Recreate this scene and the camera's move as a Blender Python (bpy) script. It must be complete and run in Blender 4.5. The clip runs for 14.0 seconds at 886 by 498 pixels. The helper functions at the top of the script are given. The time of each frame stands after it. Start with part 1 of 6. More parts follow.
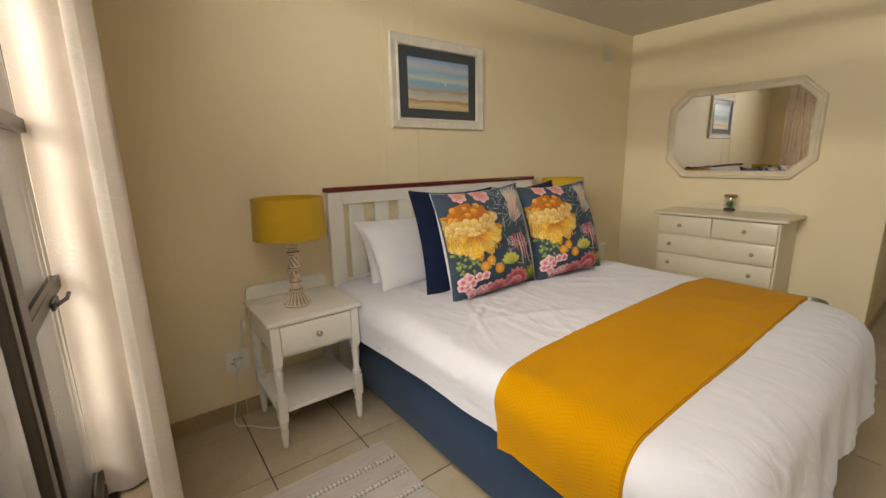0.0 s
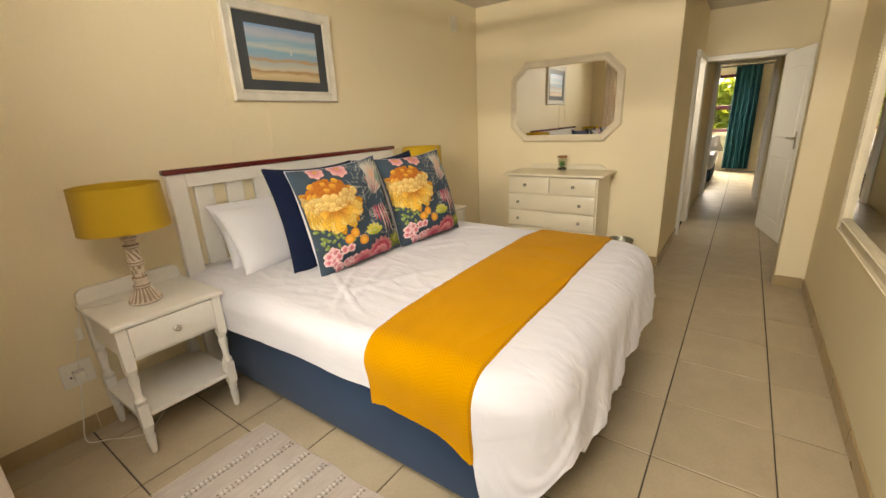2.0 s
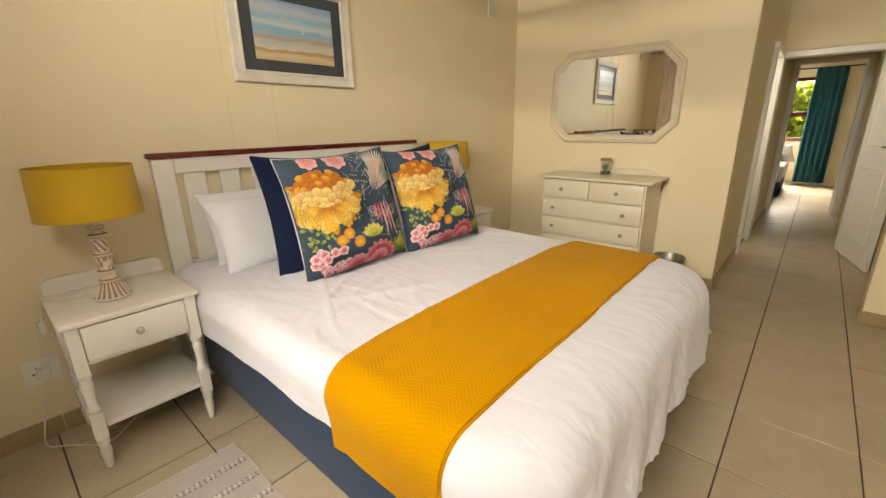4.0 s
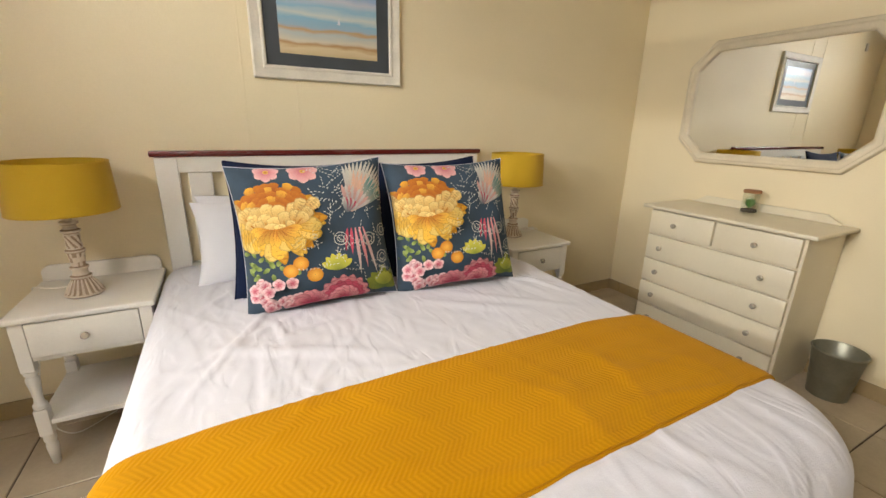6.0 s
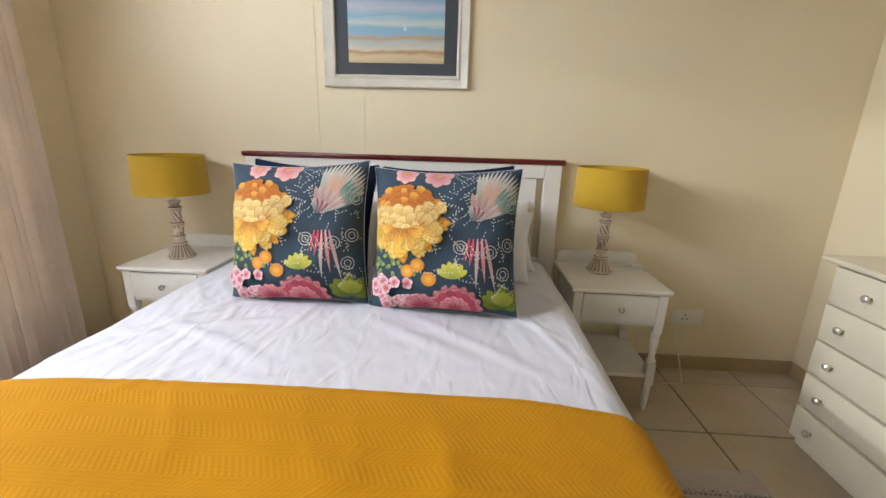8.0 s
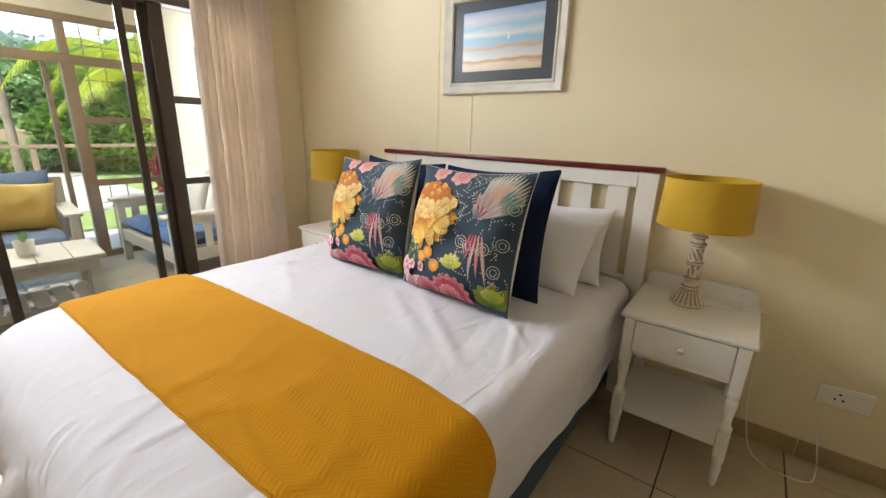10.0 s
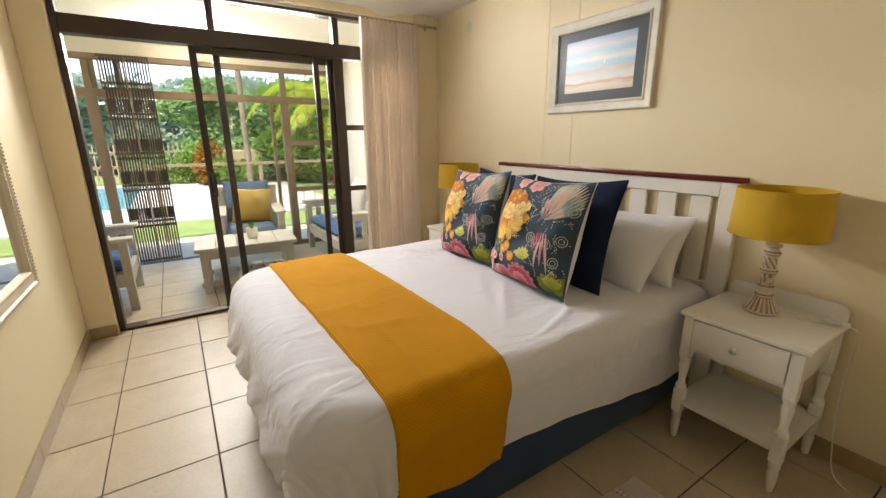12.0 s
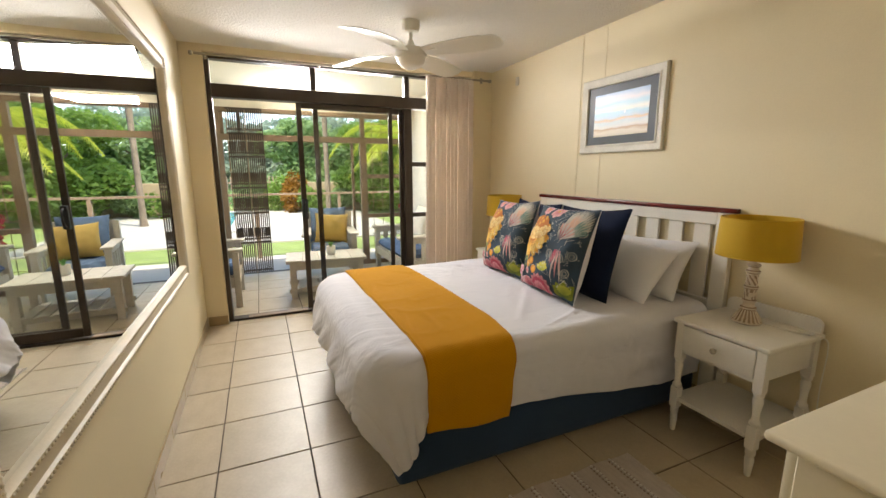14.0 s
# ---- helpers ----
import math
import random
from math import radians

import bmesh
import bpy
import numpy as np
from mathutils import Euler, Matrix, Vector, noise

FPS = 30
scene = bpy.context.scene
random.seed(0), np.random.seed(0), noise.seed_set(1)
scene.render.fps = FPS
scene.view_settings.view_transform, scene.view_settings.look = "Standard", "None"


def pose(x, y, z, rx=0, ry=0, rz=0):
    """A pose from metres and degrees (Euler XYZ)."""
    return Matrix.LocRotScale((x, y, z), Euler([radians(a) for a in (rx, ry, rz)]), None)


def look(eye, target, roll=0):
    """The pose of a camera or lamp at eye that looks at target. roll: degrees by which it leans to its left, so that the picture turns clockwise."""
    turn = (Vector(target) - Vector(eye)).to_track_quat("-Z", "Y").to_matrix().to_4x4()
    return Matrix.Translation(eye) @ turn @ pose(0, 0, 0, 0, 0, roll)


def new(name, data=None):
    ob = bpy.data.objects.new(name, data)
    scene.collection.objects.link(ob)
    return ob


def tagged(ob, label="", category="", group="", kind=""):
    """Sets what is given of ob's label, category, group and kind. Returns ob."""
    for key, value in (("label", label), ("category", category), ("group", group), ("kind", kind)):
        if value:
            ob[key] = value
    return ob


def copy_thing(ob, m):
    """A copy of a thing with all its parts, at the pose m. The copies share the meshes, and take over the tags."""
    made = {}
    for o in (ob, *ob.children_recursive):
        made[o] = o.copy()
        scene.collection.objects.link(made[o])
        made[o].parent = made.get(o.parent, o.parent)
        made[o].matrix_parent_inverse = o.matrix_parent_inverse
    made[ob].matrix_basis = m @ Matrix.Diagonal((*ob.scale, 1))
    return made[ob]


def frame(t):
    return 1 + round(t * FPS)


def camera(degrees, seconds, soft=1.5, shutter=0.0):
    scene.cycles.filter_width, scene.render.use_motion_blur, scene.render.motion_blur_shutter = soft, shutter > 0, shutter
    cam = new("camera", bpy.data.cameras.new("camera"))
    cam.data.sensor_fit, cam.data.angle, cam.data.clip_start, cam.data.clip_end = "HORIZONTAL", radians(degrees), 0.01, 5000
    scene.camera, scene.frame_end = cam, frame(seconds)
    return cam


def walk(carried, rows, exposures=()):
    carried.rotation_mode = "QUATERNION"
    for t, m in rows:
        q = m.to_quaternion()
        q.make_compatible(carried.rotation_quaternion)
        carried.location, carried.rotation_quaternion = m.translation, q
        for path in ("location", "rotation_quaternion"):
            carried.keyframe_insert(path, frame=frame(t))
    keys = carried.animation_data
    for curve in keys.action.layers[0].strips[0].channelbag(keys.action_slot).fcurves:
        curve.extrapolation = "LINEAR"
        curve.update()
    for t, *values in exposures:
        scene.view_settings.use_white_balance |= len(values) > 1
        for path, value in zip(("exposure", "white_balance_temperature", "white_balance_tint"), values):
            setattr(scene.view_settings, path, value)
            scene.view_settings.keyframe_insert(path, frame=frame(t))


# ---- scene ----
cam = camera(94.0, 14.0)
PATH = [
    (0, (0.459, 0.34, 1.268), (1.641, 1.897, 0.845), -1.2),
    (0.5, (0.434, 0.263, 1.294), (1.845, 1.582, 0.772), -1.8),
    (1, (0.433, 0.205, 1.321), (1.934, 1.387, 0.731), -2.0),
    (1.5, (0.436, 0.203, 1.298), (1.967, 1.338, 0.693), -2.7),
    (2, (0.444, 0.216, 1.302), (1.992, 1.336, 0.711), -2.6),
    (4.3, (0.864, 0.288, 1.235), (2.245, 1.609, 0.647), -0.6),
    (4.5, (0.934, 0.273, 1.245), (2.268, 1.637, 0.645), -0.6),
    (5, (1.148, 0.274, 1.286), (2.339, 1.757, 0.666), 0.4),
    (5.5, (1.349, 0.285, 1.267), (2.394, 1.882, 0.667), 0.8),
    (6, (1.568, 0.299, 1.265), (2.464, 1.993, 0.691), 1.3),
    (6.5, (1.827, 0.355, 1.265), (2.512, 2.146, 0.696), 1.5),
    (7, (2.015, 0.354, 1.279), (2.492, 2.215, 0.721), 1.8),
    (7.5, (2.265, 0.292, 1.269), (2.448, 2.206, 0.719), 1.6),
    (8, (2.457, 0.333, 1.238), (2.355, 2.259, 0.707), 1.6),
    (8.2, (2.52, 0.364, 1.24), (2.3, 2.28, 0.71), 1.7),
    (10.3, (3.338, 0.466, 1.286), (2.084, 1.918, 0.72), 1.3),
    (10.5, (3.379, 0.468, 1.298), (2.059, 1.859, 0.73), 1.1),
    (11, (3.502, 0.478, 1.287), (2.042, 1.731, 0.742), 0.8),
    (11.5, (3.603, 0.45, 1.277), (2.037, 1.578, 0.754), 0.3),
    (12, (3.754, 0.362, 1.312), (2.128, 1.404, 0.792), -0.4),
    (12.5, (3.871, 0.328, 1.31), (2.19, 1.304, 0.841), -0.3),
    (13, (4.03, 0.3, 1.311), (2.301, 1.207, 0.877), -0.1),
    (13.5, (4.16, 0.276, 1.342), (2.384, 1.105, 0.943), -0.6),
    (14, (4.278, 0.217, 1.326), (2.478, 1.008, 0.958), -0.1),
]
EXPOSURES = [(0, 1.42, 7200, 10), (1.0, 1.76, 7500, 10), (2, 1.86, 7700, 10), (5, 1.92, 7400, 10), (6.5, 2.06, 6300, 10), (8, 2.16, 5800, 10), (10.5, 2.12, 6300, 10), (12, 2.04, 6700, 10), (14, 1.96, 6700, 10)]
walk(cam, [(t, look(eye, target, roll)) for t, eye, target, roll in PATH], EXPOSURES)

# ---- light ----
world = bpy.data.worlds.new("world")
scene.world = world
world.use_nodes = True
wn = world.node_tree
sky = wn.nodes.new("ShaderNodeTexSky")
sky.sky_type = "NISHITA"
sky.sun_disc = False
SUN_ELEV, SUN_AZ = 56.0, 318.0   # azimuth counted anticlockwise from +x, where the sun stands
sky.sun_elevation = radians(SUN_ELEV)
sky.sun_rotation = radians(90 - SUN_AZ)
sky.air_density, sky.dust_density = 1.0, 0.6
wn.links.new(sky.outputs[0], wn.nodes["Background"].inputs[0])
wn.nodes["Background"].inputs[1].default_value = 0.15

sun_data = bpy.data.lights.new("sun", "SUN")
sun_data.energy, sun_data.angle, sun_data.color = 2.9, radians(0.6), (1.0, 0.94, 0.84)
sun = new("sun", sun_data)
sun_dir = Vector((math.cos(radians(SUN_AZ)) * math.cos(radians(SUN_ELEV)), math.sin(radians(SUN_AZ)) * math.cos(radians(SUN_ELEV)), math.sin(radians(SUN_ELEV))))
sun.matrix_world = look(sun_dir * 30, (0, 0, 0))


def window_lamp(name, eye, target, w, h, watts, color, spread=180):
    d = bpy.data.lights.new(name, "AREA")
    d.shape, d.size, d.size_y, d.energy, d.color, d.spread = "RECTANGLE", w, h, watts, color, radians(spread)
    ob = new(name, d)
    ob.matrix_world = look(eye, target)
    return ob


PATIO_X = -1.62                # plane of the patio's glazing
# daylight of the sky, entering by the sliding door and by the far bedroom's window
window_lamp("door_daylight", (0.17, 0.76, 2.136), (3.0, 1.7, 0.4), 1.66, 0.18, 11.5, (0.97, 0.96, 1.0), 132)
window_lamp("sidelight_daylight", (0.17, 1.95, 1.15), (2.0, 1.95, 1.1), 0.54, 1.6, 3.6, (1.0, 0.97, 0.93))
window_lamp("far_window_daylight", (11.30, 1.15, 1.45), (10.3, 0.9, 0.0), 1.3, 0.9, 22, (1.0, 0.96, 0.9), 72)
# the side room's lamp is an added, unseen fill that brightens the passage
window_lamp("side_room_fill", (5.87, 1.17, 1.25), (5.9, 0.0, 1.0), 0.6, 1.2, 3.0, (1.0, 0.97, 0.92))
window_lamp("patio_daylight", (PATIO_X + 0.05, 0.97, 2.11), (2.8, 1.5, 0.7), 1.16, 0.07, 27, (1.0, 0.98, 0.95), 160)


# ---- materials ----
def mat(name, color, rough=0.5, metal=0.0, var=0.12, scale=3.0, fine=60.0, bump=0.02, rnd=0.0, tint=None, spec=0.5, sheen=0.0, stretch=(1, 1, 1)):
    """Procedural surface: broad mottling, fine grain, relief and, for repeats, a shift from piece to piece."""
    m = bpy.data.materials.new(name)
    m.use_nodes = True
    nt = m.node_tree
    n, l = nt.nodes, nt.links
    b = n["Principled BSDF"]
    co = n.new("ShaderNodeTexCoord")
    mp = n.new("ShaderNodeMapping")
    mp.inputs["Scale"].default_value = stretch
    l.new(co.outputs["Object"], mp.inputs["Vector"])
    vec = mp.outputs["Vector"]
    if rnd:
        info = n.new("ShaderNodeObjectInfo")
        add = n.new("ShaderNodeVectorMath")
        add.operation = "MULTIPLY_ADD"
        l.new(info.outputs["Random"], add.inputs[0])
        add.inputs[1].default_value = (37.0, 53.0, 71.0)
        l.new(vec, add.inputs[2])
        vec = add.outputs[0]
    big = n.new("ShaderNodeTexNoise")
    big.inputs["Scale"].default_value, big.inputs["Detail"].default_value = scale, 4
    small = n.new("ShaderNodeTexNoise")
    small.inputs["Scale"].default_value, small.inputs["Detail"].default_value = fine, 3
    l.new(vec, big.inputs["Vector"])
    l.new(vec, small.inputs["Vector"])
    mix = n.new("ShaderNodeMix")
    mix.data_type = "RGBA"
    other = tint or tuple(c * (1 - 2.2 * var) for c in color)
    mix.inputs[6].default_value = (*[min(1, c * (1 + 0.6 * var)) for c in color], 1)
    mix.inputs[7].default_value = (*other, 1)
    l.new(big.outputs["Fac"], mix.inputs[0])
    mix2 = n.new("ShaderNodeMix")
    mix2.data_type, mix2.blend_type = "RGBA", "MULTIPLY"
    mix2.inputs[0].default_value = min(1, 2.0 * var)
    ramp = n.new("ShaderNodeMapRange")
    ramp.inputs["To Min"].default_value, ramp.inputs["To Max"].default_value = 0.6, 1.25
    l.new(small.outputs["Fac"], ramp.inputs["Value"])
    l.new(mix.outputs[2], mix2.inputs[6])
    l.new(ramp.outputs[0], mix2.inputs[7])
    out = mix2.outputs[2]
    if rnd:
        hs = n.new("ShaderNodeHueSaturation")
        r2 = n.new("ShaderNodeMapRange")
        r2.inputs["To Min"].default_value, r2.inputs["To Max"].default_value = 1 - rnd, 1 + rnd
        l.new(info.outputs["Random"], r2.inputs["Value"])
        l.new(r2.outputs[0], hs.inputs["Value"])
        l.new(out, hs.inputs["Color"])
        out = hs.outputs[0]
    l.new(out, b.inputs["Base Color"])
    rr = n.new("ShaderNodeMapRange")
    rr.inputs["To Min"].default_value, rr.inputs["To Max"].default_value = max(0.02, rough - 0.12 * rough), min(1, rough + 0.25 * rough)
    l.new(big.outputs["Fac"], rr.inputs["Value"])
    l.new(rr.outputs[0], b.inputs["Roughness"])
    b.inputs["Metallic"].default_value = metal
    b.inputs["Specular IOR Level"].default_value = spec
    if sheen:
        b.inputs["Sheen Weight"].default_value = sheen
    if bump:
        bp = n.new("ShaderNodeBump")
        bp.inputs["Strength"].default_value, bp.inputs["Distance"].default_value = 0.5, bump * 0.1
        l.new(small.outputs["Fac"], bp.inputs["Height"])
        l.new(bp.outputs[0], b.inputs["Normal"])
    return m


def nodes_of(m):
    return m.node_tree.nodes, m.node_tree.links, m.node_tree.nodes["Principled BSDF"]


WALL = mat("wall_paint", (0.80, 0.69, 0.455), 0.55, var=0.05, scale=1.2, fine=140, bump=0.012)
CEIL = mat("ceiling_stipple", (0.83, 0.79, 0.71), 0.9, var=0.05, scale=1.0, fine=70, bump=0.35)
PATIO_CEIL = mat("patio_soffit", (0.80, 0.74, 0.62), 0.8, var=0.05, scale=1.0, fine=40, bump=0.02)
TILE = mat("floor_tile_glaze", (0.49, 0.41, 0.285), 0.36, var=0.16, scale=7, fine=70, bump=0.003, rnd=0.05, tint=(0.40, 0.32, 0.21))
SKIRT = mat("skirting_tile_glaze", (0.43, 0.315, 0.16), 0.28, var=0.12, scale=7, fine=60, bump=0.003, rnd=0.05)
GROUT = mat("grout", (0.11, 0.085, 0.06), 0.9, var=0.2, scale=5, fine=200, bump=0.02)
WHITE = mat("white_paint", (0.82, 0.785, 0.70), 0.38, var=0.05, scale=5, fine=90, bump=0.006)
CREAM = mat("cream_lacquer", (0.72, 0.645, 0.475), 0.30, var=0.05, scale=4, fine=80, bump=0.006)
DOORWHITE = mat("door_paint", (0.80, 0.78, 0.72), 0.35, var=0.04, scale=3, fine=50, bump=0.004)
MAHOG = mat("mahogany", (0.16, 0.017, 0.014), 0.25, var=0.25, scale=6, fine=60, bump=0.006, stretch=(1, 12, 12))
FRAMEPAINT = mat("frame_whitewash", (0.76, 0.715, 0.60), 0.5, var=0.12, scale=12, fine=120, bump=0.02)
MIRFRAME = mat("mirror_frame_cream", (0.71, 0.62, 0.44), 0.45, var=0.10, scale=10, fine=120, bump=0.01)
BRONZE = mat("bronze_aluminium", (0.052, 0.036, 0.022), 0.42, metal=0.3, var=0.15, scale=5, fine=80, bump=0.003)
GREYBROWN = mat("patio_frame_paint", (0.27, 0.185, 0.115), 0.55, metal=0.0, var=0.12, scale=4, fine=60, bump=0.004)
GATEPAINT = mat("gate_brown_paint", (0.085, 0.058, 0.038), 0.5, var=0.15, scale=6, fine=60, bump=0.004)
BLACK = mat("black_plastic", (0.015, 0.014, 0.013), 0.4, var=0.1)
CHROME = mat("chrome", (0.75, 0.72, 0.66), 0.12, metal=1.0, var=0.03)
BRASS = mat("brushed_steel", (0.42, 0.38, 0.30), 0.3, metal=1.0, var=0.1)
PLASTIC = mat("white_plastic", (0.80, 0.77, 0.68), 0.3, var=0.03, scale=8)
SHADE = mat("mustard_shade_fabric", (0.66, 0.42, 0.02), 0.85, var=0.06, scale=6, fine=260, bump=0.02, sheen=0.2)
WHITEWASH = mat("carved_whitewash", (0.74, 0.66, 0.53), 0.75, var=0.2, scale=45, fine=160, bump=0.05, tint=(0.48, 0.37, 0.25))
BROWNWOOD = mat("worn_brown_wood", (0.20, 0.115, 0.06), 0.75, var=0.3, scale=40, fine=160, bump=0.03, tint=(0.42, 0.32, 0.22))
LINEN = mat("white_cotton", (0.66, 0.648, 0.68), 0.9, var=0.03, scale=3, fine=300, bump=0.012, sheen=0.25)
PILLOWC = mat("white_pillow_cotton", (0.74, 0.73, 0.745), 0.9, var=0.03, scale=5, fine=300, bump=0.012, sheen=0.25)
NAVY = mat("navy_velvet", (0.007, 0.014, 0.042), 0.95, var=0.15, scale=8, fine=220, bump=0.02, spec=0.2, sheen=0.04)
VALANCE = mat("blue_valance_cotton", (0.012, 0.038, 0.088), 0.9, var=0.10, scale=4, fine=260, bump=0.015, sheen=0.1)
CURTAIN = mat("cream_curtain", (0.86, 0.775, 0.68), 0.85, var=0.06, scale=6, fine=200, bump=0.02, sheen=0.1)
RUG = mat("woven_rug", (0.60, 0.53, 0.47), 0.95, var=0.16, scale=12, fine=220, bump=0.15, tint=(0.47, 0.40, 0.345), stretch=(1, 5, 1))
# brown of the shadows between the bobbles, put in as colour
RUGSHADOW = mat("rug_brown_shadow", (0.40, 0.31, 0.25), 0.95, var=0.25, scale=60, fine=300, bump=0.08)
RUGDOT = mat("rug_yarn", (0.84, 0.80, 0.74), 0.95, var=0.12, scale=40, fine=300, bump=0.08)
GALV = mat("galvanised_bucket", (0.30, 0.29, 0.22), 0.38, metal=0.7, var=0.15, scale=14, fine=90, bump=0.006)
CORK = mat("cork_lid", (0.42, 0.20, 0.09), 0.8, var=0.25, scale=30, fine=120, bump=0.05)
SUCC = mat("succulent_leaf", (0.10, 0.30, 0.06), 0.5, var=0.2, scale=30)
SOIL = mat("dark_pebbles", (0.07, 0.05, 0.035), 0.8, var=0.4, scale=90, fine=200, bump=0.1)
PWOOD = mat("greywashed_pine", (0.52, 0.47, 0.38), 0.6, var=0.12, scale=6, fine=50, bump=0.02, stretch=(3, 3, 3))
BLUE = mat("blue_cushion_canvas", (0.065, 0.125, 0.25), 0.9, var=0.16, scale=14, fine=150, bump=0.03)
BLUE2 = mat("blue_checked_canvas", (0.11, 0.17, 0.27), 0.9, var=0.2, scale=14, fine=150, bump=0.03)
YELLOW = mat("ochre_cushion", (0.50, 0.34, 0.09), 0.9, var=0.12, scale=10, fine=150, bump=0.03)
CREAMCUSH = mat("cream_cushion", (0.70, 0.64, 0.53), 0.9, var=0.06, scale=10, fine=150, bump=0.03)
TEAL = mat("teal_curtain", (0.010, 0.105, 0.12), 0.8, var=0.15, scale=6, fine=120, bump=0.02)
LEAF = mat("tree_leaf", (0.30, 0.42, 0.17), 0.5, var=0.3, scale=0.9, fine=6, bump=0.0, tint=(0.13, 0.21, 0.07))
LEAF2 = mat("bush_leaf", (0.21, 0.31, 0.05), 0.5, var=0.3, scale=1.2, fine=6, bump=0.0, tint=(0.10, 0.19, 0.03))
# far foliage: distance haze put into the leaf colour, paler and greyer
HAZED_LEAF = mat("hazed_tree_leaf", (0.32, 0.39, 0.28), 0.6, var=0.3, scale=0.6, fine=5, bump=0.0, tint=(0.18, 0.23, 0.17))
PALM = mat("palm_frond", (0.56, 0.54, 0.05), 0.45, var=0.25, scale=3, fine=20, bump=0.0, tint=(0.20, 0.31, 0.04))
BARK = mat("palm_bark", (0.20, 0.15, 0.10), 0.9, var=0.3, scale=6, fine=30, bump=0.2)


def thin_leaf(m, color, share):
    """Lets daylight through the blades of a leaf."""
    n, l = m.node_tree.nodes, m.node_tree.links
    tr = n.new("ShaderNodeBsdfTranslucent")
    tr.inputs["Color"].default_value = (*color, 1)
    mx = n.new("ShaderNodeMixShader")
    mx.inputs[0].default_value = share
    l.new(n["Principled BSDF"].outputs[0], mx.inputs[1])
    l.new(tr.outputs[0], mx.inputs[2])
    l.new(mx.outputs[0], n["Material Output"].inputs["Surface"])


thin_leaf(LEAF, (0.42, 0.55, 0.16), 0.35)
thin_leaf(LEAF2, (0.42, 0.52, 0.08), 0.35)
thin_leaf(HAZED_LEAF, (0.42, 0.50, 0.36), 0.35)
thin_leaf(PALM, (0.75, 0.72, 0.06), 0.45)


def wrinkled(m, scale, depth):
    """Adds the small soft creases of washed cotton to the weave's relief."""
    n, l = m.node_tree.nodes, m.node_tree.links
    b = n["Principled BSDF"]
    co = n.new("ShaderNodeTexCoord")
    height = None
    for k, (sc, turn) in enumerate(((scale, 0.5), (scale * 2.1, -0.7))):
        mp = n.new("ShaderNodeMapping")
        mp.inputs["Rotation"].default_value = (0.3, 0.2, turn)
        mp.inputs["Scale"].default_value = (1.0, 0.42, 0.7)
        tx = n.new("ShaderNodeTexNoise")
        tx.inputs["Scale"].default_value, tx.inputs["Detail"].default_value, tx.inputs["Distortion"].default_value = sc, 2.0, 0.8
        off = n.new("ShaderNodeMath")
        off.operation = "SUBTRACT"
        off.inputs[1].default_value = 0.5
        ab = n.new("ShaderNodeMath")
        ab.operation = "ABSOLUTE"
        mr = n.new("ShaderNodeMapRange")
        mr.interpolation_type = "SMOOTHERSTEP"
        mr.inputs["From Max"].default_value = 0.20
        mr.inputs["To Min"].default_value, mr.inputs["To Max"].default_value = 1.0 / (1 + k), 0.0
        l.new(co.outputs["Object"], mp.inputs["Vector"])
        l.new(mp.outputs["Vector"], tx.inputs["Vector"])
        l.new(tx.outputs["Fac"], off.inputs[0])
        l.new(off.outputs[0], ab.inputs[0])
        l.new(ab.outputs[0], mr.inputs["Value"])
        if height is None:
            height = mr.outputs[0]
        else:
            add = n.new("ShaderNodeMath")
            l.new(height, add.inputs[0])
            l.new(mr.outputs[0], add.inputs[1])
            height = add.outputs[0]
    bp = n.new("ShaderNodeBump")
    bp.inputs["Distance"].default_value = depth
    bp.inputs["Strength"].default_value = 0.8
    l.new(height, bp.inputs["Height"])
    for k in list(b.inputs["Normal"].links):
        l.new(k.from_socket, bp.inputs["Normal"])
    l.new(bp.outputs[0], b.inputs["Normal"])


wrinkled(LINEN, 5.0, 0.0036)
REDL = mat("red_bract", (0.42, 0.03, 0.05), 0.6, var=0.3, scale=5)
ORANGEL = mat("orange_croton", (0.42, 0.20, 0.02), 0.6, var=0.4, scale=4)
GRASS = mat("lawn_grass", (0.20, 0.25, 0.06), 0.9, var=0.3, scale=2.0, fine=60, bump=0.2, tint=(0.13, 0.18, 0.05))
PAVE = mat("pool_paving", (0.40, 0.375, 0.325), 0.85, var=0.12, scale=1.5, fine=40, bump=0.03)
EARTH = mat("garden_soil", (0.12, 0.085, 0.05), 0.95, var=0.3, scale=1.0, fine=12, bump=0.1)
WATER = mat("pool_water", (0.10, 0.34, 0.42), 0.05, var=0.15, scale=0.8, fine=8, bump=0.02)
GWALL = mat("garden_wall_plaster", (0.34, 0.26, 0.15), 0.9, var=0.15, scale=1.5, fine=20, bump=0.04)


def translucent(m, share):
    n, l, b = nodes_of(m)
    tr, mx = n.new("ShaderNodeBsdfTranslucent"), n.new("ShaderNodeMixShader")
    src = b.inputs["Base Color"].links[0].from_socket
    l.new(src, tr.inputs[0])
    mx.inputs[0].default_value = share
    l.new(b.outputs[0], mx.inputs[1])
    l.new(tr.outputs[0], mx.inputs[2])
    l.new(mx.outputs[0], n["Material Output"].inputs[0])


for lm in (LEAF, LEAF2, HAZED_LEAF, PALM, REDL, ORANGEL):
    translucent(lm, 0.62)
translucent(SHADE, 0.25)
translucent(CURTAIN, 0.32)
PATIOWALL = mat("patio_wall_plaster", (0.76, 0.70, 0.60), 0.8, var=0.05, scale=1.5, fine=40, bump=0.02)

